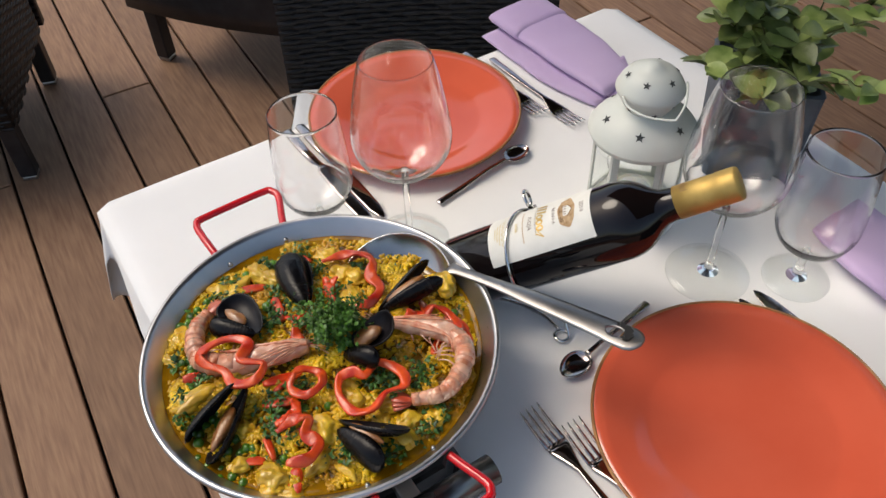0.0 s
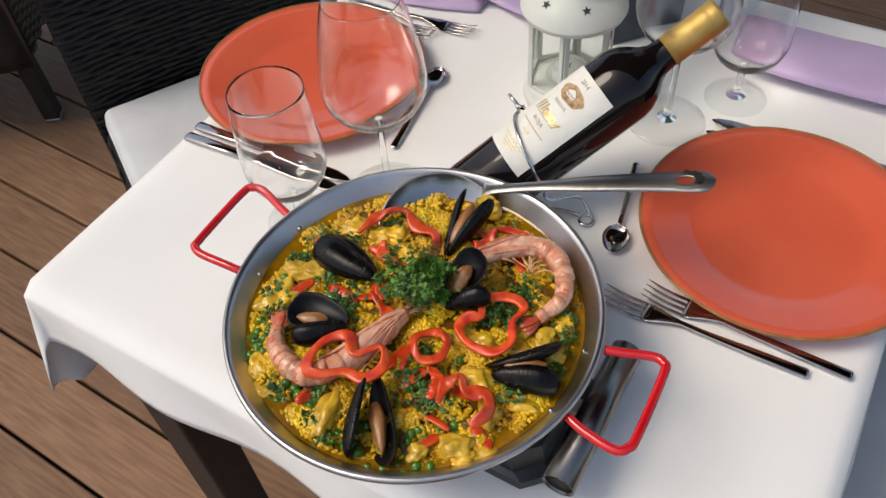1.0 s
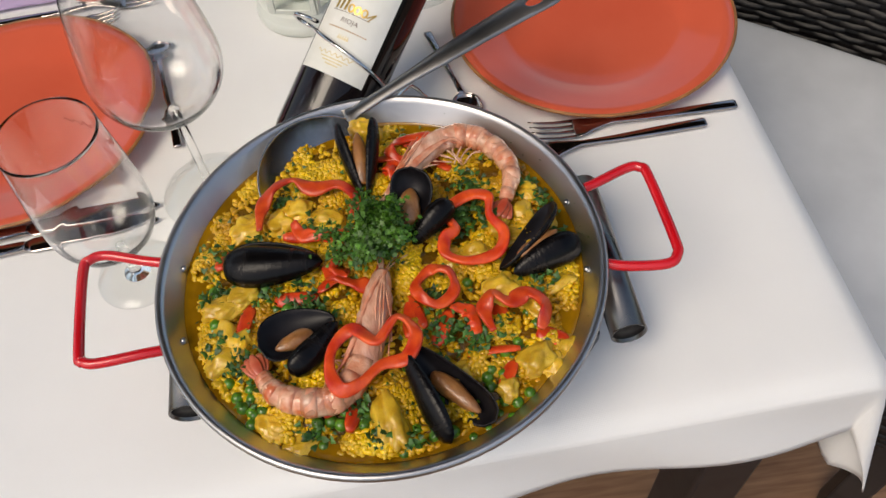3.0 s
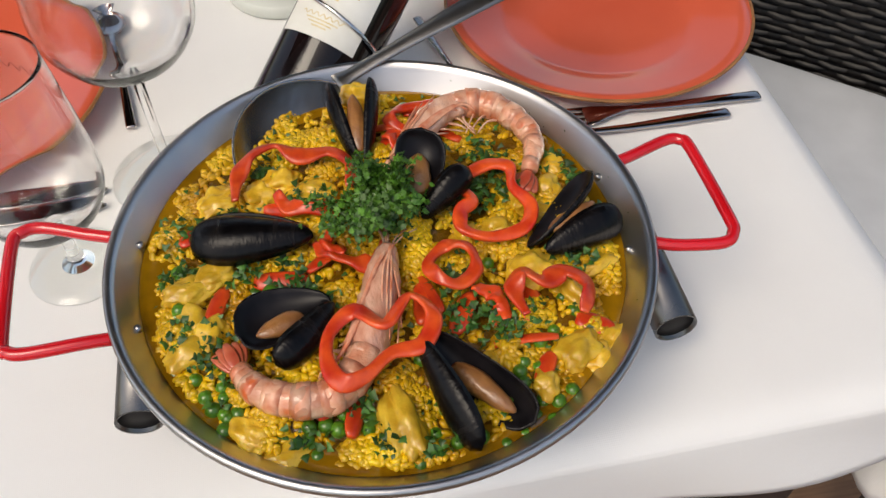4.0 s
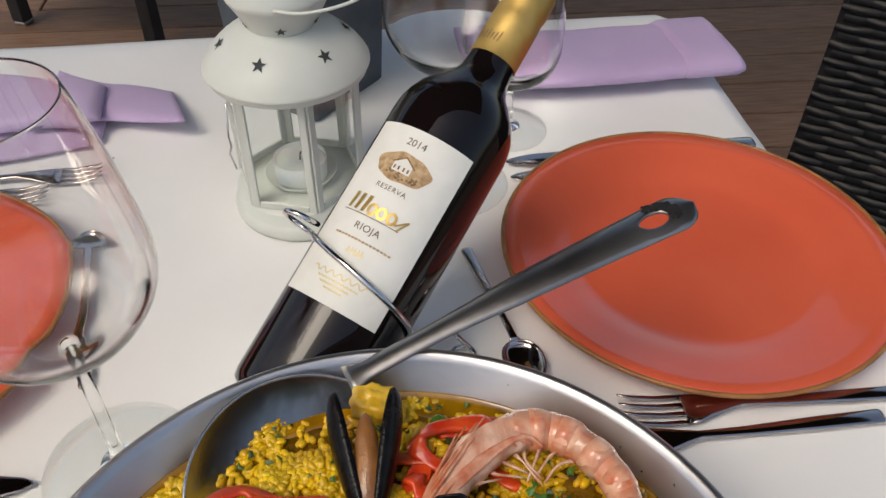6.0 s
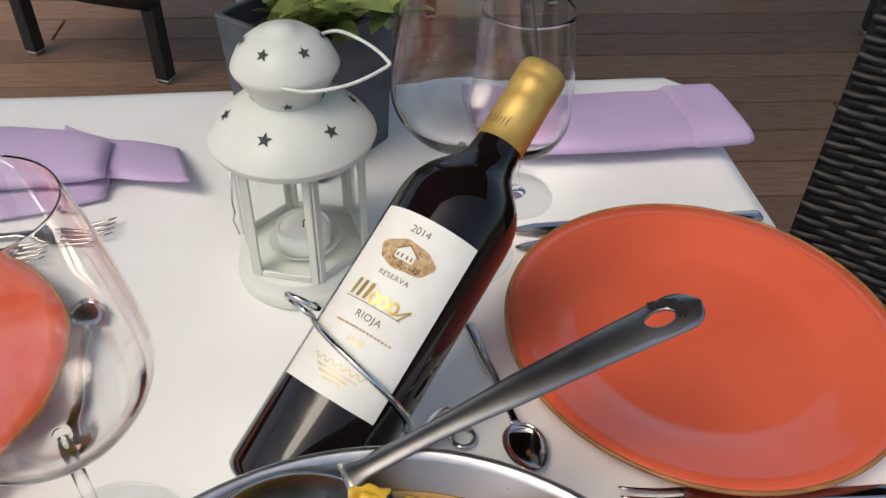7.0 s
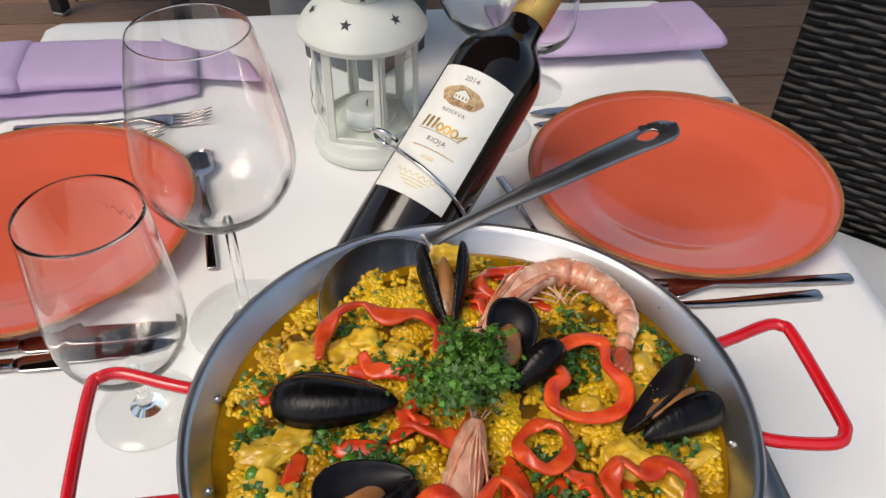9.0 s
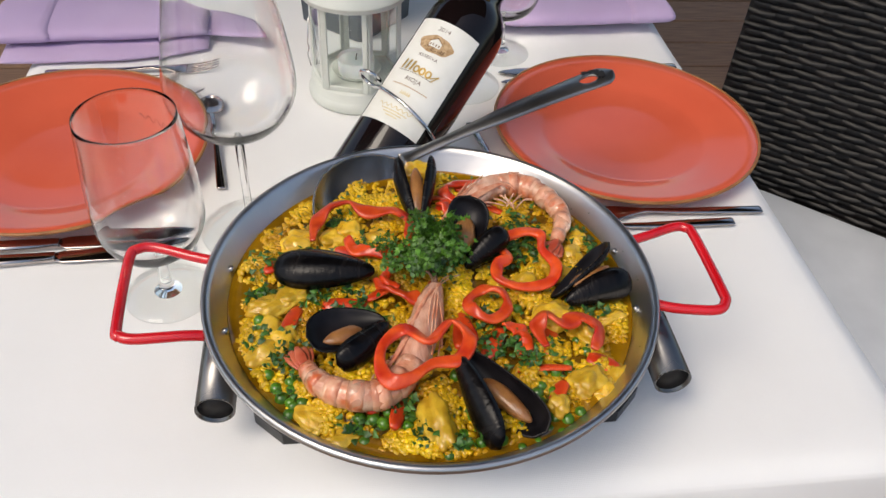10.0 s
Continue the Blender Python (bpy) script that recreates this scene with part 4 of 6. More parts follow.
# ---- ladle ----
def ladle():
    t = thing("serving_ladle", pose(0, 0, 0), "worn steel serving ladle resting across the pan's rim", "ladle")
    # the bowl leans on the pan's wall, its low side sunk in the rice
    n = Vector((0.2464, -0.3403, 1.0)).normalized()
    ctr = Vector((-0.0335, 0.0944, 0.8285))
    p0, p1 = Vector((-0.0155, 0.1435, 0.8415)), Vector((0.1700, 0.2065, 0.8815))
    x = p0 - ctr
    x = (x - x.dot(n) * n).normalized()
    y = n.cross(x)
    m = Matrix(((x.x, y.x, n.x, ctr.x), (x.y, y.y, n.y, ctr.y), (x.z, y.z, n.z, ctr.z), (0, 0, 0, 1)))
    R = 0.0537
    prof = [(0, -0.0190), (0.015, -0.0182), (0.030, -0.0145), (0.044, -0.0082), (R - 0.0006, -0.0004), (R + 0.0003, 0.0006), (R + 0.0008, -0.0002), (0.0450, -0.0088), (0.0305, -0.0154), (0.015, -0.0192), (0, -0.0200)]
    part("bowl", lathe(prof, 64), M_LADLE, t, "shallow round steel bowl").matrix_local = m
    # a thin ring of brighter metal than the bowl, round its edge
    part("bowl_rim", sweep([((R + 0.0003) * math.cos(2 * math.pi * k / 72), (R + 0.0003) * math.sin(2 * math.pi * k / 72), 0.0004) for k in range(72)], 0.0008, 8, closed=True), M_WIRE, t, "thin bright metal rim").matrix_local = m
    d = (p1 - p0)
    L = d.length
    d.normalize()
    side = d.cross(Vector((0, 0, 1))).normalized()
    up = side.cross(d)
    bm = bmesh.new()
    N = 120
    prev = None
    hole = (L - 0.0245, 0.0085, 0.0052)
    rows = []
    for i in range(N + 1):
        f = 1 - (1 - i / N) ** 2
        s = L * f
        w = 0.0068 - 0.0016 * math.sin(math.pi * min(1, f * 2.2)) + 0.0062 * f ** 1.3 + (0.003 * max(0, 1 - f / 0.05))
        if s > L - 0.0140:
            w *= math.sqrt(max(0.0, 1 - ((s - (L - 0.0140)) / 0.0140) ** 2))
        q = (s - hole[0]) / hole[1]
        inner = hole[2] * math.sqrt(1 - q * q) if abs(q) < 1 else 0.0
        arch = 0.0030 * math.sin(math.pi * f)
        rows.append((s, w, inner, arch))
    for i, (s, w, inner, arch) in enumerate(rows):
        row = []
        for sgn in (-1, 1):
            for k in range(5):
                yy = sgn * (inner + (w - inner) * k / 4)
                crown = 0.0022 * (1 - (yy / max(w, 1e-4)) ** 2)
                row.append(bm.verts.new(p0 + d * s + side * yy + up * (arch + crown)))
        if prev:
            for g in (0, 5):
                for k in range(4):
                    bm.faces.new((prev[g + k], prev[g + k + 1], row[g + k + 1], row[g + k]))
            if not (rows[i][2] > 0 or rows[i - 1][2] > 0):
                bm.faces.new((prev[0], prev[5], row[5], row[0]))
        prev = row
    bmesh.ops.remove_doubles(bm, verts=bm.verts, dist=1e-5)
    bmesh.ops.recalc_face_normals(bm, faces=bm.faces)
    bmesh.ops.solidify(bm, geom=list(bm.faces), thickness=0.0016)
    hd = part("handle", bm, M_LADLE_GRIP, t, "long steel handle with a hanging hole")
    # burnt specks round the hole
    rnd = random.Random(7)
    bm = bmesh.new()
    for k in range(110):
        a1 = rnd.gauss(-0.35, 0.55)
        rr = rnd.uniform(1.12, 1.75)
        s, yy = hole[0] + hole[1] * rr * math.cos(a1) * 0.95, hole[2] * rr * math.sin(a1) * 1.15
        c0 = p0 + d * s + side * yy + up * (0.0027 + 0.0022 * (1 - (yy / 0.0115) ** 2) - 0.0018 * max(0, (s - hole[0]) / 0.02))
        sz = rnd.uniform(0.0006, 0.0022)
        bm.faces.new([bm.verts.new(c0 + sz * rnd.uniform(0.6, 1.3) * (math.cos(q) * d + math.sin(q) * side) + up * 0.0003) for q in np.linspace(0, 2 * math.pi, 8)[:-1]])
    part("burn_marks", bm, M_BURNT_SHADE, hd, "black scorched specks")
    return t


ladle()


# ---- chairs ----
def chair(low=0.24, apron=0.315):
    """A boxy woven armless chair facing its own +x."""
    t = thing("wicker_chair", pose(0, 0, 0), "black woven wicker chair with a pale seat cushion", "chair", "terrace chairs")
    part("seat_frame", box(-0.23, 0.26, -0.262, 0.262, apron, 0.40, 0.01), M_WICKER, t)
    for x in (-0.215, 0.225):
        for y in (-0.23, 0.23):
            lg = part("leg", box(x - 0.021, x + 0.021, y - 0.021, y + 0.021, 0.012, apron - 0.001, 0.004), M_DARK_FRAME, t, smooth=False)
            part("foot", box(x - 0.019, x + 0.019, y - 0.019, y + 0.019, 0.0, 0.0118, 0.003), M_STEEL, lg, smooth=False)
    # backrest shell, gently bowed
    def back(y, z, off):
        bow = 0.035 * (1 - (y / 0.27) ** 2)
        return (-0.238 - bow * 0.6 - 0.03 * max(0, (z - 0.4)) / 0.45 + off, y, z)
    rings = []
    for j in range(14):
        z = low + (0.87 - low) * j / 13
        ys = [-0.268 + 0.536 * k / 14 for k in range(15)]
        rings.append([back(y, z, -0.004) for y in ys] + [back(y, z, -0.034) for y in reversed(ys)])
    part("backrest", loft(rings), M_DARK_FRAME, t, "woven back panel")
    # woven strands, over and under, front of the back and the seat's sides
    verts, faces = [], []

    def strand(f, u0, u1, v, hgt, bulge):
        base = len(verts)
        for i in range(5):
            u = u0 + (u1 - u0) * i / 4
            lift = bulge * math.sin(math.pi * (0.12 + 0.76 * i / 4)) - 0.0012
            for dv, k in ((-hgt, 0.0), (-hgt * 0.45, 1.0), (hgt * 0.45, 1.0), (hgt, 0.0)):
                verts.append(f(u, v + dv, lift * (0.25 + 0.75 * k) if k else lift * 0.2 - 0.001))
        for i in range(4):
            for k in range(3):
                a = base + 4 * i + k
                faces.append((a, a + 1, a + 5, a + 4))

    rnd = random.Random(2)
    pitch, step = 0.0105, 0.030
    nrow = int((0.865 - low) / pitch)
    for j in range(nrow):
        z = low + 0.006 + pitch * j
        u = -0.266 + (step if j % 2 else 0)
        while u < 0.262:
            a, b = max(u - 0.003, -0.267), min(u + step * 1.25, 0.267)
            if b - a > 0.006:
                strand(lambda p, q, l: back(p, q + 0.0012 * math.sin(p * 60 + j), l), a, b, z, 0.0046 + rnd.uniform(-0.0004, 0.0004), 0.0050 + rnd.uniform(0, 0.0012))
            u += step * 2
        u = -0.266 + (0 if j % 2 else step)
        while u < 0.262:
            a, b = max(u + 0.004, -0.267), min(u + step * 0.98, 0.267)
            if b - a > 0.006:
                strand(lambda p, q, l: back(p, q, l), a, b, z, 0.0042, 0.0018)
            u += step * 2
    ob = raw("weave", verts, faces, M_WICKER, t)
    ob["kind"] = "stuff"
    verts, faces = [], []
    for j in range(int((0.402 - apron) / pitch)):
        z = apron + 0.005 + pitch * j
        for side in (-1, 1):
            u = -0.22 + (step if j % 2 else 0)
            while u < 0.25:
                strand(lambda p, q, l: (p, side * (0.2628 + l), q), u, min(u + step * 1.3, 0.258), z, 0.0046, 0.004)
                u += step * 2
        u = -0.25 + (step if j % 2 else 0)
        while u < 0.25:
            strand(lambda p, q, l: (0.2608 + l, p, q), u, min(u + step * 1.3, 0.258), z, 0.0046, 0.004)
            u += step * 2
    ob = raw("apron_weave", verts, faces, M_WICKER, t)
    ob["kind"] = "stuff"
    return t


def cushion():
    t = thing("seat_cushion", pose(0, 0, 0), "pale grey flat seat cushion on a wicker chair", "cushion", "seat cushions")
    bm = box(-0.232, 0.255, -0.25, 0.25, 0.4005, 0.452, 0.018, 4)
    bmesh.ops.subdivide_edges(bm, edges=[e for e in bm.edges if e.calc_length() > 0.2], cuts=8, use_grid_fill=True)
    for v in bm.verts:
        if v.co.z > 0.43:
            v.co.z += 0.010 * (1 - (v.co.x / 0.28) ** 2) * (1 - (v.co.y / 0.28) ** 2) + 0.002 * wob(v.co.x, v.co.y, 0, 8)
    part("pad", bm, M_CUSHION, t)
    pts = []
    for cx, cy, a0 in ((0.235, 0.23, 0), (-0.212, 0.23, 90), (-0.212, -0.23, 180), (0.235, -0.23, 270)):
        pts += [(cx + 0.0205 * math.cos(radians(a0 + d)), cy + 0.0205 * math.sin(radians(a0 + d)), 0.427) for d in range(0, 91, 15)]
    part("piping", sweep(pts, 0.002, 6, closed=True), M_CUSHION, t)
    return t


CHAIR_A, CUSH_A = chair(), cushion()
at_left = pose(-0.575, 0.430, 0, 0, 0, -31)
CHAIR_A.matrix_world = at_left
CUSH_A.matrix_world = at_left
for m in (pose(0.556, 0.298, 0, 0, 0, -132), pose(-0.66, 2.40, 0, 0, 0, 64), pose(0.42, 2.75, 0, 0, 0, 100), pose(1.95, 2.45, 0, 0, 0, 165)):
    copy_thing(CHAIR_A, m)
    copy_thing(CUSH_A, m)
# more chairs, with deeper skirts, further along the deck
CHAIR_B = chair(0.20, 0.20)
CHAIR_B.matrix_world = pose(-1.85, 0.60, 0, 0, 0, 127)
copy_thing(CUSH_A, pose(-1.85, 0.60, 0, 0, 0, 127))
CHAIR_C = chair(0.17, 0.17)
CHAIR_C.matrix_world = pose(-1.86, -0.34, 0, 0, 0, -20)
copy_thing(CUSH_A, pose(-1.86, -0.34, 0, 0, 0, -20))


# ---- a pedestal table further off ----
def pedestal_table():
    t = thing("pedestal_table", pose(1.45, 2.70, 0), "round bistro table on a polished steel pedestal", "table")
    part("base", lathe([(0, 0.0005), (0.128, 0.0005), (0.132, 0.006), (0.128, 0.014), (0.10, 0.022), (0.06, 0.034), (0.040, 0.05), (0.0, 0.052)], 48), M_CUTLERY, t, "polished steel disc foot")
    part("column", lathe([(0.034, 0.05), (0.034, 0.70), (0.06, 0.715), (0, 0.716)], 32), M_CUTLERY, t)
    part("tabletop", lathe([(0, 0.717), (0.34, 0.717), (0.35, 0.722), (0.35, 0.738), (0.345, 0.742), (0, 0.742)], 64), M_DARK_FRAME, t)
    return t


pedestal_table()


def canopy_post():
    t = thing("canopy_post", pose(-0.175, 1.47, 0), "light grey round steel post of the canopy", "post")
    part("pole", lathe([(0.052, 0.012), (0.052, 2.5), (0, 2.5)], 40), M_POST, t)
    part("foot_plate", lathe([(0, 0.0005), (0.085, 0.0005), (0.087, 0.004), (0.085, 0.0105), (0.056, 0.0118), (0.0, 0.0119)], 40), M_POST, t)
    return t


canopy_post()


# ---- the food in the pan ----
RICE_Z = 0.8325


def bed_height(x, y):
    r = math.hypot(x - PAN[0], y - PAN[1])
    mound = 0.0035 * (1 - (r / 0.14) ** 2)
    return RICE_Z - 0.0035 + mound + 0.0046 * wob(x, y, 0, 34) + 0.0018 * wob(x, y, 2, 90) - 0.004 * max(0, (r - 0.118) / 0.02)


def rice():
    t = thing("saffron_rice", pose(0, 0, 0), "yellow saffron rice with broth filling the pan", "rice", kind="stuff")
    bm = bmesh.new()
    rings = []
    n = 120
    for j in range(41):
        r = 0.1372 * j / 40
        rings.append([bm.verts.new((PAN[0], PAN[1], bed_height(*PAN)))] if j == 0 else [bm.verts.new((PAN[0] + r * math.cos(2 * math.pi * k / n), PAN[1] + r * math.sin(2 * math.pi * k / n), bed_height(PAN[0] + r * math.cos(2 * math.pi * k / n), PAN[1] + r * math.sin(2 * math.pi * k / n)))) for k in range(n)])
    for a, b in zip(rings, rings[1:]):
        for k in range(n):
            j = (k + 1) % n
            bm.faces.new((a[0], b[k], b[j]) if len(a) == 1 else (a[k], b[k], b[j], a[j]))
    # the bed's dark colour adds painted shade in the gaps between grains
    part("broth", bm, M_BED, t)
    part("broth_pool", lathe([(0.121, 0.8262), (0.125, 0.8290), (0.132, 0.8297), (0.1382, 0.8299), (0.1386, 0.8306)], 96), M_BROTH, t, "oily yellow broth against the pan's wall").location = (*PAN, 0)
    # grains
    rnd = np.random.RandomState(3)
    unit = [(-1, 0, 0)]
    for x, s in ((-0.72, 0.66), (0.0, 1.0), (0.72, 0.66)):
        unit += [(x, s * math.cos(2 * math.pi * k / 6), s * math.sin(2 * math.pi * k / 6)) for k in range(6)]
    unit.append((1, 0, 0))
    tri = [(0, 1 + (k + 1) % 6, 1 + k) for k in range(6)]
    for q in range(2):
        tri += [(1 + 6 * q + k, 1 + 6 * q + (k + 1) % 6, 7 + 6 * q + (k + 1) % 6, 7 + 6 * q + k) for k in range(6)]
    tri += [(19, 13 + k, 13 + (k + 1) % 6) for k in range(6)]
    unit = np.array(unit)
    V, F = [], []
    count = 0
    while count < 9000:
        r, a = 0.134 * math.sqrt(rnd.rand()), 2 * math.pi * rnd.rand()
        x, y = PAN[0] + r * math.cos(a), PAN[1] + r * math.sin(a)
        clump = wob(x, y, 7, 45)
        if clump < -0.04 and rnd.rand() < 0.86:
            continue
        yaw, tilt = 2 * math.pi * rnd.rand(), rnd.uniform(-0.6, 0.6)
        L, w = rnd.uniform(0.0028, 0.0040), rnd.uniform(0.0017, 0.0023)
        g = unit * (L, w, w)
        ct, st, cy, sy = math.cos(tilt), math.sin(tilt), math.cos(yaw), math.sin(yaw)
        gx, gz = g[:, 0] * ct + g[:, 2] * st, -g[:, 0] * st + g[:, 2] * ct
        P = np.stack([x + gx * cy - g[:, 1] * sy, y + gx * sy + g[:, 1] * cy, bed_height(x, y) - 0.0002 + 0.0014 * rnd.rand() + 0.0100 * max(0, clump) + gz], 1)
        V.append(P)
        F += [tuple(20 * count + i for i in f) for f in tri]
        count += 1
    ob = raw("grains", np.concatenate(V).tolist(), F, M_RICE, t)
    ob["kind"] = "stuff"
    return t


rice()


def shell_mesh(L, W, D):
    """Half a mussel shell: pointed at x = 0, domed towards +z, with a paler inside."""
    bm = bmesh.new()
    nu, nv = 22, 14
    layers = []
    for k, (s, dz) in enumerate(((1.0, 0.0), (0.93, -0.0011))):
        rows = []
        for i in range(nu + 1):
            u = i / nu
            hw = W * 1.04 * (u + 0.002) ** 0.44 * math.sqrt(max(0.0, 1 - u ** 5))
            hw = max(hw, 0.0003)
            row = []
            for j in range(nv + 1):
                v = -1 + 2 * j / nv
                y = hw * v * s
                dome = D * 1.22 * (u + 0.01) ** 0.5 * max(0.0, 1 - u ** 3.2) ** 0.6 * max(0, 1 - v * v) ** 0.62
                z = dome * s + (dz if dome > 0.0012 else 0)
                row.append(bm.verts.new((L * (0.02 + 0.96 * u if k else u), y + 0.10 * W * math.sin(math.pi * u), z)))
            rows.append(row)
        layers.append(rows)
    for k, rows in enumerate(layers):
        for i in range(nu):
            for j in range(nv):
                f = bm.faces.new((rows[i][j], rows[i + 1][j], rows[i + 1][j + 1], rows[i][j + 1]))
                f.material_index = k
    o, q = layers
    edge = [(i, 0) for i in range(nu + 1)] + [(nu, j) for j in range(1, nv + 1)] + [(i, nv) for i in range(nu - 1, -1, -1)]
    for (a, b), (c, d) in zip(edge, edge[1:]):
        bm.faces.new((o[a][b], o[c][d], q[c][d], q[a][b]))
    bmesh.ops.recalc_face_normals(bm, faces=bm.faces)
    return bm


def span_pose(p0, p1, dome):
    """x from p0 to p1, z towards dome."""
    x = (Vector(p1) - Vector(p0)).normalized()
    z = Vector(dome)
    z = (z - z.dot(x) * x).normalized()
    y = z.cross(x)
    return Matrix(((x.x, y.x, z.x, p0[0]), (x.y, y.y, z.y, p0[1]), (x.z, y.z, z.z, p0[2]), (0, 0, 0, 1)))


def mussel(shells, meat, label):
    """shells: (pointed end, round end, way the dome faces, half width, depth); meat: (p0, p1, up, half width, half height)."""
    t = thing("mussel", pose(0, 0, 0), label, "mussel", "mussels")
    for p0, p1, dome, W, D in shells:
        L = (Vector(p1) - Vector(p0)).length
        part("shell", shell_mesh(L * 1.06, W * 1.28, D * 1.12), [M_MUSSEL, M_MUSSEL_IN], t).matrix_local = span_pose(p0, p1, dome)
    if meat:
        p0, p1, up, W, H = meat
        L = (Vector(p1) - Vector(p0)).length
        bm = bmesh.new()
        bmesh.ops.create_icosphere(bm, subdivisions=3, radius=1.0)
        for v in bm.verts:
            k = 1 + 0.16 * wob(*(v.co * 1.0), 2.1) + 0.05 * wob(*v.co, 6)
            v.co = Vector((L / 2 * (1 + v.co.x), W * v.co.y * k * (1 - 0.25 * v.co.x), H * v.co.z * k))
        part("meat", bm, M_MUSSEL_MEAT, t, "orange mussel meat").matrix_local = span_pose(p0, p1, up)
    return t


mussel([((-0.044, 0.010, 0.8475), (-0.109, 0.021, 0.8445), (0.10, -0.25, 1), 0.0150, 0.0125), ((-0.044, 0.010, 0.8465), (-0.109, 0.021, 0.8435), (-0.1, 0.25, -1), 0.0150, 0.0105)], None, "closed black mussel lying on the rice")
mussel([((-0.0390, -0.0370, 0.8480), (-0.0865, -0.0490, 0.8500), (-0.10, 0.10, -1), 0.0160, 0.0090), ((-0.0380, -0.0410, 0.8500), (-0.0690, -0.0690, 0.8470), (0.62, -0.62, 0.45), 0.0105, 0.0090)],
       ((-0.0540, -0.0440, 0.8475), (-0.0790, -0.0525, 0.8480), (-0.1, -0.2, 1), 0.0058, 0.0032), "open black mussel showing dark meat beside a prawn")
mussel([((0.002, -0.072, 0.852), (0.0200, -0.1265, 0.8350), (-0.85, -0.25, 0.35), 0.0125, 0.0085), ((0.008, -0.069, 0.850), (0.0475, -0.119, 0.8370), (0.50, 0.45, -0.70), 0.0130, 0.0105)],
       ((0.016, -0.085, 0.8425), (0.042, -0.115, 0.8375), (-0.3, -0.2, 1), 0.0062, 0.0042), "open black mussel with orange meat among green peas")
mussel([((0.0735, -0.0185, 0.8420), (0.1165, 0.0195, 0.8530), (0.55, -0.55, -0.65), 0.0140, 0.0090), ((0.082, -0.024, 0.8430), (0.1290, -0.0105, 0.8450), (0.20, -0.75, 0.55), 0.0118, 0.0080)],
       ((0.086, -0.015, 0.8490), (0.117, -0.001, 0.8510), (0, 0.2, 1), 0.0045, 0.0038), "open black mussel near the pan's edge")
mussel([((-0.0095, 0.0635, 0.8380), (-0.0210, 0.1220, 0.8560), (-0.95, -0.10, 0.20), 0.0100, 0.0065), ((-0.0075, 0.0635, 0.8380), (0.0055, 0.1195, 0.8580), (0.95, -0.10, 0.20), 0.0100, 0.0065)],
       ((-0.0085, 0.072, 0.8440), (-0.0075, 0.112, 0.8570), (0, -0.6, 0.8), 0.0062, 0.0048), "gaping brown-black mussel standing in front of the ladle")
mussel([((0.0140, 0.0200, 0.8440), (0.0265, 0.0580, 0.8680), (0.12, 0.60, -0.75), 0.0145, 0.0105), ((0.0190, 0.0140, 0.8420), (0.0490, 0.0320, 0.8570), (0.50, -0.45, 0.65), 0.0095, 0.0075)],
       ((0.0165, 0.0260, 0.8480), (0.0245, 0.0500, 0.8585), (-0.2, -0.6, 0.8), 0.0085, 0.0046), "open black mussel tucked against the parsley")


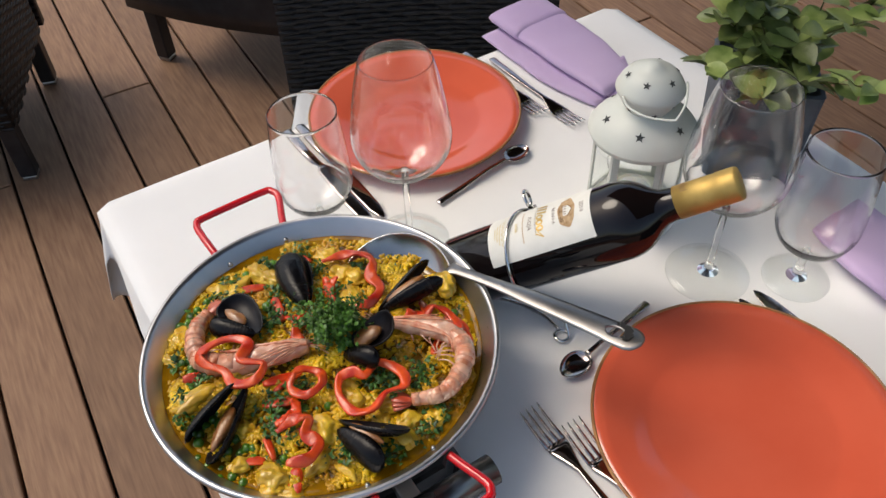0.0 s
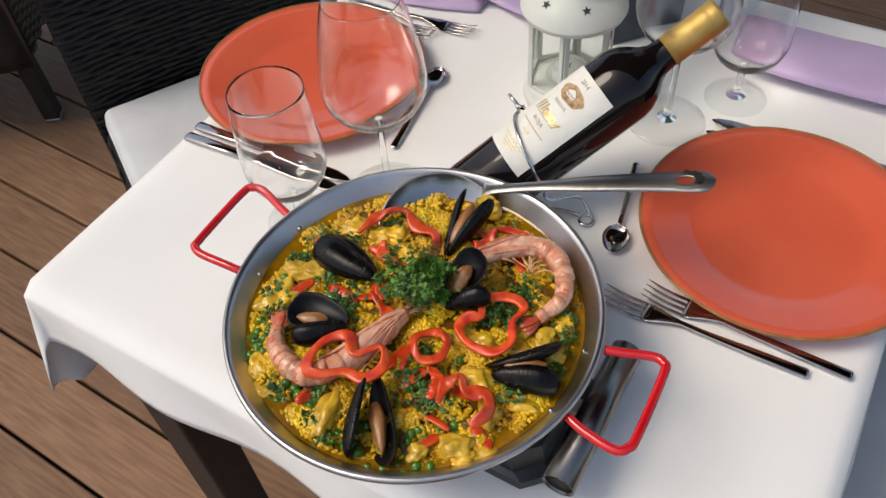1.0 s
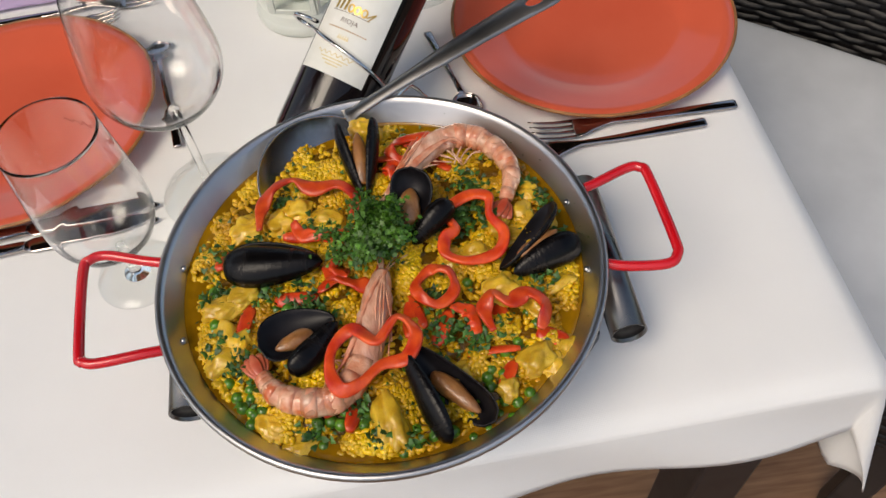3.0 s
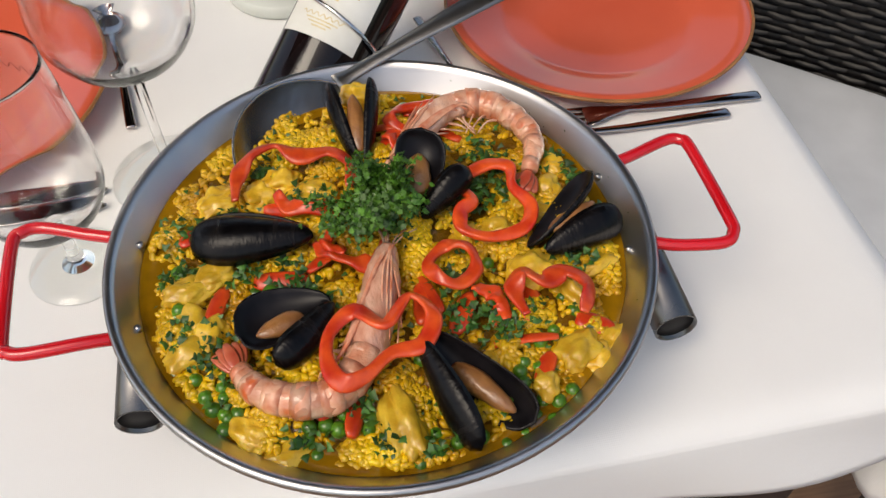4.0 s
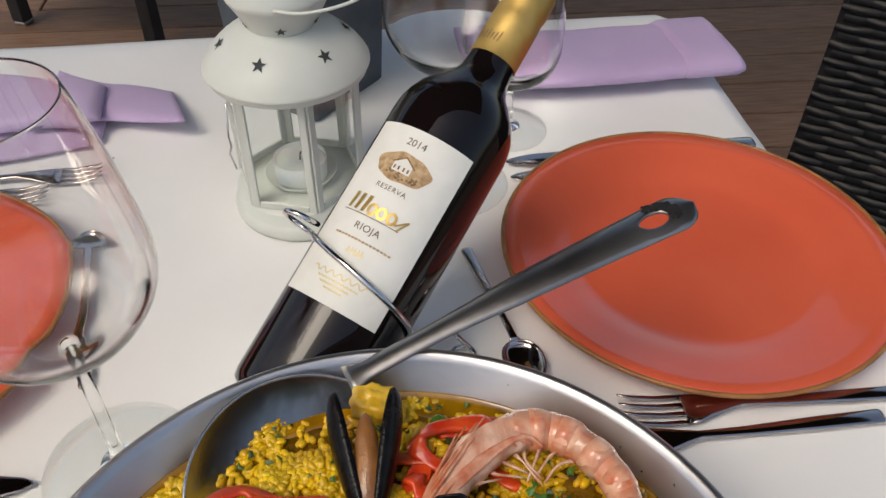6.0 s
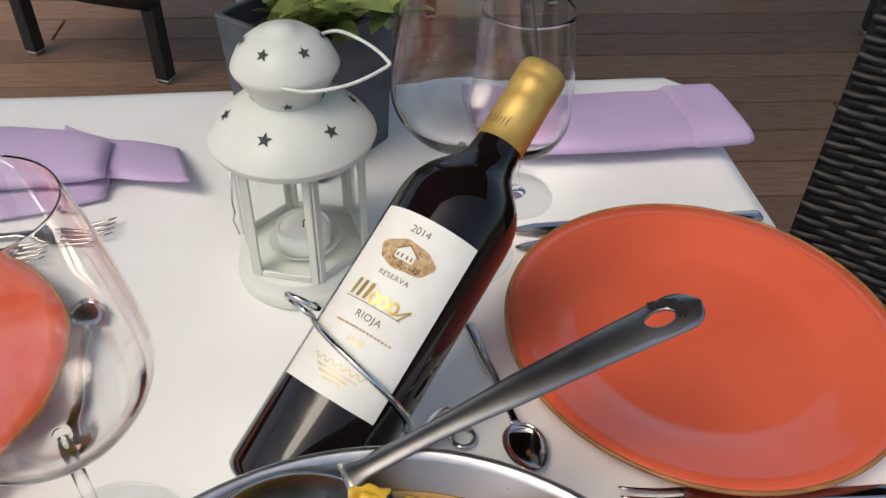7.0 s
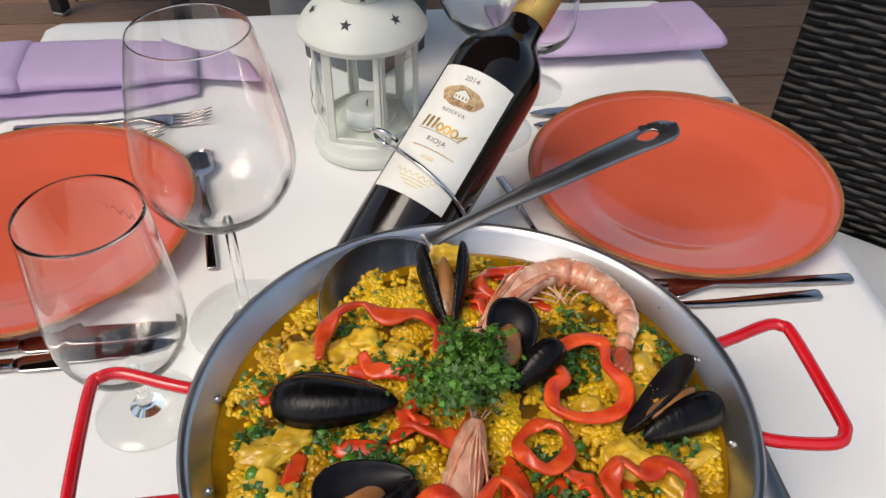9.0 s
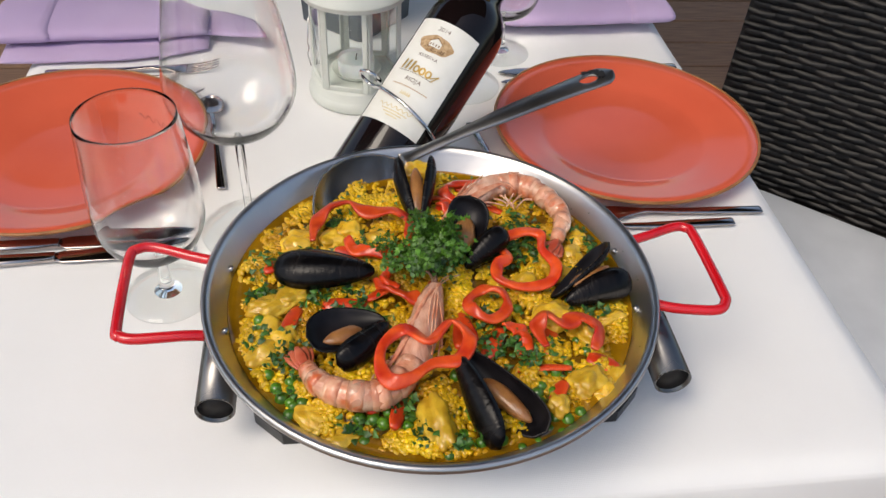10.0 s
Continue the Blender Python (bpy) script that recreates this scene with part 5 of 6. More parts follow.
def prawn(path, radii, head_n, label, tail_dir, seed):
    """A cooked prawn along a path from its snout to its tail; the first head_n stations are the head."""
    t = thing("prawn", pose(0, 0, 0), label, "prawn", "prawns")
    P = smooth_path(path, 6)
    R = []
    for i in range(len(P)):
        f = i / 6
        a = min(int(f), len(radii) - 1)
        b = min(a + 1, len(radii) - 1)
        R.append(radii[a] + (radii[b] - radii[a]) * (f - a))
    rnd = random.Random(seed)
    hn = head_n * 6
    bm = sweep(P[:hn + 1], [max(r, 0.0008) for r in R[:hn + 1]], 36, flat=0.92)
    bm.normal_update()
    for v in bm.verts:
        v.co += (0.0022 * wob(*v.co, 110) + 0.0012 * wob(*v.co, 380)) * v.normal
    part("head", bm, M_PRAWN_HEAD, t, "pinkish head shell")
    body = len(P) - 1 - hn
    nseg = 6
    for k in range(nseg):
        a, b = hn + body * k // nseg, hn + body * (k + 1) // nseg
        pts = P[max(a - 1, 0):b + 2]
        m = len(pts)
        rr = [R[min(max(a - 1, 0) + i, len(R) - 1)] * (0.90 + 0.17 * i / (m - 1) - (0.14 if i == m - 1 else 0)) for i in range(m)]
        seg = sweep(pts, rr, 22, flat=1.08)
        seg.normal_update()
        for v in seg.verts:
            v.co += 0.0009 * wob(*v.co, 230) * v.normal
        part("segment", seg, M_PRAWN, t)
        # the hind part of each segment is stained orange-red
        back_pts = P[a + max(1, int(0.58 * (b - a))):b + 1]
        if len(back_pts) < 2:
            back_pts = [P[b - 1], P[b]]
        j0 = b + 1 - len(back_pts)
        band = sweep(back_pts, [R[j0 + i] * (1.0 + 0.05 * (i + 1) / len(back_pts)) for i in range(len(back_pts))], 22, flat=1.08)
        band.normal_update()
        for v in band.verts:
            v.co += 0.0008 * wob(*v.co, 260) * v.normal
        part("band", band, M_PRAWN_BAND, t, "orange-red band")
    e, d = P[-1], Vector(tail_dir).normalized()
    side = d.cross(Vector((0, 0, 1))).normalized()
    for k in range(-2, 3):
        dd = (d + side * 0.28 * k).normalized()
        ss = dd.cross(Vector((0, 0, 1))).normalized()
        rings = []
        for i in range(7):
            s = i / 6
            w = 0.0034 * math.sin(math.pi * (0.16 + 0.72 * s)) + 0.0004
            c = e + dd * 0.017 * s + Vector((0, 0, -0.0012 * abs(k) + 0.0015 * math.sin(2.5 * s)))
            rings.append([c + ss * w * math.cos(a) + Vector((0, 0, 0.0007 * math.sin(a))) for a in (2 * math.pi * q / 8 for q in range(8))])
        part("tail_fin", loft(rings), M_PRAWN_TAIL, t, "red tail fin")
    inner = Vector((sum(p.x for p in P) / len(P), sum(p.y for p in P) / len(P), 0))
    for k in range(9):
        i = 4 + int((hn + 10) * k / 9)
        p = P[min(i, len(P) - 1)]
        dirn = (inner - Vector((p.x, p.y, 0))).normalized()
        q = [p - Vector((0, 0, R[i] * 0.4)) + dirn * R[i] * 0.8, p + dirn * (R[i] + 0.006) + Vector((rnd.uniform(-0.002, 0.002), rnd.uniform(-0.002, 0.002), -0.001)), p + dirn * (R[i] + 0.013) + Vector((rnd.uniform(-0.004, 0.004), rnd.uniform(-0.004, 0.004), -0.004))]
        part("leg", sweep(smooth_path(q, 4), [0.0009] * 4 + [0.0006] * 4 + [0.0003], 6), M_PRAWN_HEAD, t)
    back = (P[0] - P[4]).normalized()
    for k in range(9):
        s = rnd.uniform(-0.6, 0.6)
        sd = back.cross(Vector((0, 0, 1)))
        q = [P[2] + Vector((0, 0, R[2] * 0.5)), P[0] + back * 0.008 + sd * s * 0.01 + Vector((0, 0, 0.004)), P[0] + back * rnd.uniform(0.010, 0.018) + sd * s * 0.022 + Vector((0, 0, 0.001 + 0.004 * rnd.random()))]
        part("feeler", sweep(smooth_path(q, 5), 0.00045, 5), M_PRAWN_HEAD, t)
    # long orange feelers folded back along the head
    for k in range(6):
        i1, i2 = 6, 12 + 2 * (k % 3)
        a = -0.2 - 0.22 * k
        sd = (P[i1 + 1] - P[i1]).cross(Vector((0, 0, 1))).normalized()
        q = [P[0] + sd * R[1] * 0.15 * (k - 3) + Vector((0, 0, R[1])), P[i1] + sd * R[i1] * 1.05 * math.sin(a) + Vector((0, 0, R[i1] * math.cos(a) * 1.1)), P[i2] + sd * R[i2] * 1.5 * math.sin(1.3 * a) + Vector((0, 0, R[i2] * 0.9 * math.cos(1.3 * a)))]
        part("feeler", sweep(smooth_path(q, 6), [0.0010 - 0.00005 * j for j in range(13)], 6), M_PRAWN_BAND, t)
    # pale walking legs lying back along one side of the head
    for k in range(7):
        a = 0.15 + 0.11 * k
        i0, i1 = 2, 4 + 2 * k
        sd = (P[i1 + 1] - P[i1]).cross(Vector((0, 0, 1))).normalized()
        q = [P[i0] + Vector((0, 0, R[i0] * 0.85)), P[i1] + sd * R[i1] * a + Vector((0, 0, R[i1] * (1.05 - 0.4 * a))), P[i1 + 4] + sd * R[i1] * (0.35 + 1.1 * a) + Vector((0, 0, R[i1] * (0.75 - 0.7 * a)))]
        part("leg", sweep(smooth_path(q, 5), [0.0007 + 0.0007 * math.sin(math.pi * j / 10) for j in range(11)], 6), M_PRAWN_BAND, t)
    return t


prawn([(0.006, 0.056, 0.8420), (0.024, 0.077, 0.8440), (0.041, 0.0935, 0.8450), (0.058, 0.1025, 0.8450), (0.077, 0.0995, 0.8450), (0.0925, 0.083, 0.8440), (0.0985, 0.062, 0.8430), (0.0900, 0.0395, 0.8420)],
      [0.0036, 0.0074, 0.0094, 0.0092, 0.0085, 0.0078, 0.0067, 0.0048], 3, "cooked pink prawn curled at the far side of the pan", (-0.55, -0.85, -0.05), 1)
prawn([(-0.0040, -0.0080, 0.8440), (-0.0110, -0.0260, 0.8440), (-0.0170, -0.0450, 0.8420), (-0.0270, -0.0710, 0.8395), (-0.0420, -0.0880, 0.8400), (-0.0620, -0.0890, 0.8400), (-0.0800, -0.0800, 0.8400), (-0.0900, -0.0660, 0.8400)],
      [0.0060, 0.0098, 0.0108, 0.0096, 0.0094, 0.0090, 0.0078, 0.0054], 3, "cooked pink prawn curled with its head under the parsley", (-0.33, 0.93, 0.05), 5)


def pepper_ring(outline, z, closed=True, tilt=(0, 0), width=0.0050, high=0.0019, lab="red pepper ring lying on the rice"):
    """A slice of red pepper along a lobed outline in plan: a soft-edged band that leans in and out as it goes round."""
    n = len(outline)
    cx, cy = sum(p[0] for p in outline) / n, sum(p[1] for p in outline) / n
    P = smooth_path([(x, y, 0) for x, y in outline], 7, closed)
    rnd = random.Random(int(1e5 * abs(cx + 3 * cy)))
    ph, m, rings = rnd.uniform(0, 6), len(P), []
    for i, p in enumerate(P):
        d = ((P[(i + 1) % m] - P[i - 1]) if closed else (P[min(i + 1, m - 1)] - P[max(i - 1, 0)])).normalized()
        side = d.cross(Vector((0, 0, 1)))
        a = 2 * math.pi * i / m
        lean = 0.30 + 0.42 * math.sin(2 * a + ph) + 0.22 * math.sin(5 * a)
        across = side * math.cos(lean) + Vector((0, 0, math.sin(lean)))
        up = across.cross(d) * -1
        w = width * (1 + 0.22 * math.sin(3 * a + ph))
        h = high * (1 + 0.15 * math.sin(4 * a + 2 * ph))
        c = Vector((p.x, p.y, z + 0.0012 * math.sin(2 * a + ph) + math.tan(radians(tilt[0])) * (p.y - cy) + math.tan(radians(tilt[1])) * (p.x - cx)))
        if not closed:
            e = min(1.0, 0.45 + 4 * min(i, m - 1 - i) / m)
            w, h = w * e, h * e
        rings.append([c + across * w * math.copysign(abs(math.cos(b)) ** 0.6, math.cos(b)) + up * h * math.copysign(abs(math.sin(b)) ** 0.75, math.sin(b)) for b in (2 * math.pi * q / 14 for q in range(14))])
    if closed:
        rings.append(rings[0])
    bm = loft(rings, caps=not closed)
    bmesh.ops.remove_doubles(bm, verts=bm.verts, dist=1e-6)
    bmesh.ops.recalc_face_normals(bm, faces=bm.faces)
    return tagged(mesh_ob("pepper_ring", bm, M_PEPPER), lab, "pepper", "pepper slices")


pepper_ring([(-0.086, 0.046), (-0.084, 0.064), (-0.075, 0.080), (-0.059, 0.086), (-0.046, 0.076), (-0.027, 0.076), (-0.016, 0.060), (-0.019, 0.044)], 0.8455, closed=False, lab="open red pepper slice by the ladle")
pepper_ring([(-0.016, 0.036), (-0.034, 0.032), (-0.055, 0.037), (-0.062, 0.049)], 0.8430, closed=False, lab="red pepper slice between mussel and parsley")
pepper_ring([(0.040, 0.000), (0.054, -0.008), (0.074, -0.006), (0.082, 0.008), (0.075, 0.024), (0.077, 0.040), (0.064, 0.045), (0.045, 0.034), (0.050, 0.018), (0.042, 0.012)], 0.8455, tilt=(3, 0), width=0.0040)
pepper_ring([(0.016, -0.022), (0.027, -0.012), (0.039, -0.016), (0.041, -0.030), (0.029, -0.039), (0.019, -0.033)], 0.8465, width=0.0038, lab="small round red pepper ring")
pepper_ring([(-0.045, -0.078), (-0.042, -0.061), (-0.028, -0.051), (-0.014, -0.063), (0.001, -0.049), (0.011, -0.062), (0.003, -0.077), (-0.013, -0.079), (-0.027, -0.089), (-0.039, -0.091)], 0.8540, tilt=(3, 2), width=0.0042,
            lab="two-lobed red pepper ring draped over a prawn")
pepper_ring([(0.060, -0.066), (0.057, -0.050), (0.064, -0.040), (0.074, -0.047), (0.088, -0.043), (0.096, -0.056), (0.089, -0.071)], 0.8480, closed=False, width=0.0050, lab="wide open red pepper slice on the rice")
pepper_ring([(-0.044, 0.008), (-0.032, -0.006), (-0.013, -0.012), (-0.004, 0.002)], 0.8425, closed=False, lab="red pepper slice half under the parsley")
pepper_ring([(-0.030, 0.018), (-0.038, 0.004), (-0.028, -0.004)], 0.8445, closed=False, width=0.0032, lab="red pepper slice half under the parsley")
pepper_ring([(0.014, 0.106), (0.026, 0.114), (0.044, 0.113), (0.049, 0.100), (0.034, 0.092), (0.020, 0.096)], 0.8385, width=0.0042, lab="red pepper ring sunk in the broth")
pepper_ring([(0.010, 0.090), (0.016, 0.078), (0.027, 0.084)], 0.8405, closed=False, width=0.0050, lab="red pepper slice sunk behind a mussel")
pepper_ring([(0.036, -0.040), (0.046, -0.044), (0.050, -0.056), (0.042, -0.064)], 0.8410, closed=False, width=0.0048, lab="red pepper slice half sunk in the rice")


def strip(x, y, turn, L, w, bend, lift=0.0, thick=0.0016):
    rings = []
    for i in range(11):
        s = i / 10 - 0.5
        a = bend * s
        cx, cz = L * s, 0.28 * L * (0.25 - s * s) * bend
        k = w * (1 - (2 * s) ** 4 * 0.5)
        rings.append([Vector((cx, k * math.cos(q), cz + thick * math.sin(q))) for q in (2 * math.pi * j / 10 for j in range(10))])
    ob = tagged(mesh_ob("pepper_strip", loft(rings), M_PEPPER), "short red pepper strip lying on the rice", "pepper", "pepper slices")
    ob.matrix_world = pose(x, y, bed_height(x, y) + 0.0042 + lift, random.uniform(-25, 25), random.uniform(-12, 12), turn)
    return ob


random.seed(11)
for x, y, turn, L, w, b in ((-0.100, -0.021, 70, 0.026, 0.0050, 0.7), (-0.065, -0.010, -8, 0.030, 0.0055, 0.9), (-0.110, 0.033, 35, 0.024, 0.0050, 0.6), (0.064, -0.092, 60, 0.022, 0.0050, 0.8), (0.098, -0.070, -30, 0.022, 0.0060, 0.6),
                            (0.058, -0.075, -5, 0.034, 0.0034, 0.6), (0.014, -0.036, 105, 0.030, 0.0040, 0.6), (-0.019, -0.040, 30, 0.022, 0.0045, 0.7), (-0.056, 0.039, -5, 0.030, 0.0045, 0.6), (0.066, -0.052, 85, 0.026, 0.0072, 0.8),
                            (0.010, 0.100, -15, 0.024, 0.0042, 0.5), (0.045, 0.108, 10, 0.024, 0.0045, 0.5), (0.029, -0.052, 60, 0.026, 0.0060, 0.5), (-0.039, -0.002, 30, 0.026, 0.0055, 0.6), (0.009, -0.039, 80, 0.034, 0.0048, 0.6), (0.053, 0.115, -10, 0.022, 0.0055, 0.5), (0.037, 0.117, 15, 0.026, 0.0050, 0.5), (0.012, 0.088, 60, 0.022, 0.0055, 0.5), (-0.036, -0.098, 75, 0.026, 0.0048, 0.7), (-0.047, -0.090, 40, 0.020, 0.0050, 0.5), (0.050, 0.088, -50, 0.02, 0.0045, 0.4)):
    strip(x, y, turn, L, w, b)


def morsel(x, y, a, b, c, turn, seed, label="tender saffron-yellow piece of chicken on the rice", tilt=0.0, lift=0.0):
    bm = bmesh.new()
    bmesh.ops.create_icosphere(bm, subdivisions=4, radius=1.0)
    o = seed * 3.7
    for v in bm.verts:
        n = v.co.normalized()
        k = 1 + 0.42 * wob(n.x + o, n.y, n.z, 1.5) + 0.16 * wob(n.x, n.y + o, n.z, 3.6) + 0.06 * wob(n.x, n.y, n.z + o, 9)
        v.co = Vector((a * n.x * k, b * n.y * k, c * n.z * k))
    ob = tagged(mesh_ob("chicken_piece", bm, M_CHICKEN), label, "chicken", "chicken pieces")
    ob.matrix_world = pose(x, y, bed_height(x, y) + c * 0.55 + lift, 0, tilt, turn)
    return ob


for k, (x, y, a, b, c, turn) in enumerate(((-0.013, -0.105, 0.0205, 0.0095, 0.0085, 95), (0.071, -0.031, 0.0145, 0.0110, 0.0085, 15), (0.092, -0.047, 0.0135, 0.0080, 0.0060, 110), (-0.003, 0.129, 0.0120, 0.0100, 0.0095, 15), (-0.117, -0.046, 0.0130, 0.0090, 0.0060, 30),
                                           (-0.113, -0.006, 0.0150, 0.0090, 0.0060, 10), (-0.113, -0.027, 0.0090, 0.0130, 0.0055, 20), (0.060, 0.003, 0.0120, 0.0085, 0.0055, 20), (-0.097, 0.057, 0.0140, 0.0100, 0.0060, 40), (-0.040, 0.052, 0.0150, 0.0100, 0.0060, -20),
                                           (0.094, -0.089, 0.0100, 0.0080, 0.0060, 60), (-0.072, 0.058, 0.0120, 0.0100, 0.0070, 70), (0.079, 0.023, 0.0110, 0.0080, 0.0055, 80), (0.109, 0.048, 0.0110, 0.0080, 0.0060, 120), (0.105, -0.078, 0.0120, 0.0070, 0.0055, 40), (-0.078, -0.028, 0.0110, 0.0080, 0.0050, 60), (-0.072, -0.112, 0.0120, 0.0080, 0.0050, 10), (0.088, 0.012, 0.010, 0.007, 0.005, 0), (0.112, -0.032, 0.012, 0.006, 0.005, 20), (-0.030, 0.030, 0.012, 0.008, 0.005, 60), (0.034, -0.086, 0.010, 0.007, 0.005, 30), (-0.104, -0.036, 0.013, 0.009, 0.006, 80), (-0.100, 0.000, 0.012, 0.008, 0.006, 20), (0.085, -0.083, 0.013, 0.010, 0.008, 40), (-0.060, 0.066, 0.013, 0.010, 0.007, 15), (-0.086, -0.098, 0.012, 0.008, 0.006, 130), (0.042, 0.002, 0.011, 0.008, 0.006, 60), (0.112, 0.020, 0.011, 0.007, 0.006, 10), (0.100, 0.030, 0.010, 0.008, 0.006, 90), (-0.020, -0.070, 0.009, 0.007, 0.006, 45), (0.062, -0.100, 0.010, 0.007, 0.006, 75))):
    morsel(x, y, a, b, c, turn, k, lift=0.007 if k == 3 else 0.0)


def peas():
    bm = bmesh.new()
    bmesh.ops.create_icosphere(bm, subdivisions=2, radius=0.0042)
    for v in bm.verts:
        v.co *= 1 + 0.05 * wob(*v.co, 400)
    first = tagged(mesh_ob("pea", bm, M_PEA), "round green pea on the rice", "pea", "peas")
    rnd = random.Random(9)
    spots = [(-0.071, -0.018), (-0.098, -0.086), (-0.105, -0.080), (-0.008, -0.128), (0.054, -0.114), (0.066, -0.109), (0.075, -0.104), (0.056, -0.120), (0.045, -0.122), (0.075, -0.069), (0.051, -0.018), (0.122, -0.001), (0.124, 0.016), (-0.124, -0.054),
             (-0.100, -0.092), (0.061, -0.118), (0.035, -0.126), (-0.080, -0.012), (-0.116, -0.069), (0.036, 0.118), (0.026, 0.121), (0.082, -0.098)]
    for _ in range(58):
        a, r = rnd.uniform(math.pi * 0.98, math.pi * 1.95), rnd.uniform(0.104, 0.130)
        spots.append((PAN[0] + r * math.cos(a), PAN[1] + r * math.sin(a)))
    for _ in range(20):
        a, r = rnd.uniform(0, 2 * math.pi), rnd.uniform(0.05, 0.126)
        spots.append((PAN[0] + r * math.cos(a), PAN[1] + r * math.sin(a)))
    for i, (x, y) in enumerate(spots):
        z = bed_height(x, y) + (0.0062 if i == 0 else rnd.uniform(-0.0004, 0.0026))
        m = pose(x, y, z, rnd.uniform(0, 90), rnd.uniform(0, 90), 0)
        k = 1.15 if i == 0 else rnd.uniform(0.82, 1.08)
        ob = first if i == 0 else copy_thing(first, m)
        ob.matrix_world = m @ Matrix.Diagonal((k, k, k, 1))


peas()


def parsley():
    t = thing("parsley_sprig", pose(0, 0, 0), "curly green parsley sprig garnishing the middle of the pan", "parsley")
    rnd = random.Random(21)
    V, F = [], []

    def frill(c, n, size):
        """A ruffled leaflet: a toothed fan with its edge curled up and down."""
        n = n.normalized()
        u = n.orthogonal().normalized()
        u.rotate(Matrix.Rotation(rnd.uniform(0, 6.3), 3, n).to_euler())
        v = n.cross(u)
        b = len(V)
        V.append(tuple(c - u * size * 0.5))
        k, sweep_a = 8, rnd.uniform(3.4, 4.6)
        for i in range(k + 1):
            a = -sweep_a / 2 + sweep_a * i / k
            for r, up in ((0.55, 0.1), (1.0 if i % 2 else 0.66, 0.42 if i % 2 else -0.30)):
                V.append(tuple(c + size * r * (math.cos(a) * u + math.sin(a) * v) + n * size * (up + rnd.uniform(-0.18, 0.18))))
        for i in range(k):
            q = b + 1 + 2 * i
            F.append((b, q, q + 2))
            F.append((q, q + 1, q + 3, q + 2))

    ctr = Vector((-0.0065, 0.0180, 0.8490))
    for s in range(46):
        a, e = rnd.uniform(0, 2 * math.pi), rnd.uniform(0.05, 1.35)
        d = Vector((math.cos(a) * math.cos(e), math.sin(a) * math.cos(e), math.sin(e)))
        ln = rnd.uniform(0.017, 0.042) * (1.05 - 0.15 * math.sin(e))
        p = [ctr + d * ln * k / 4 + Vector((0, 0, -0.003 * (k / 4) ** 2)) for k in range(5)]
        p[0] = ctr + Vector((0, 0, -0.006))
        part("stem", sweep(p, 0.0006, 5), M_HERB, t)
        for k in range(34):
            c = p[-1] + Vector((rnd.gauss(0, 1), rnd.gauss(0, 1), rnd.gauss(0, 0.7))) * 0.0038 - d * rnd.uniform(0, 0.012)
            frill(c, d + Vector((rnd.gauss(0, 0.5), rnd.gauss(0, 0.5), 0.4 + rnd.gauss(0, 0.4))), rnd.uniform(0.0016, 0.0031))
    ob = raw("curly_leaves", V, F, M_PARSLEY, t)
    ob["kind"] = "stuff"
    return t


parsley()


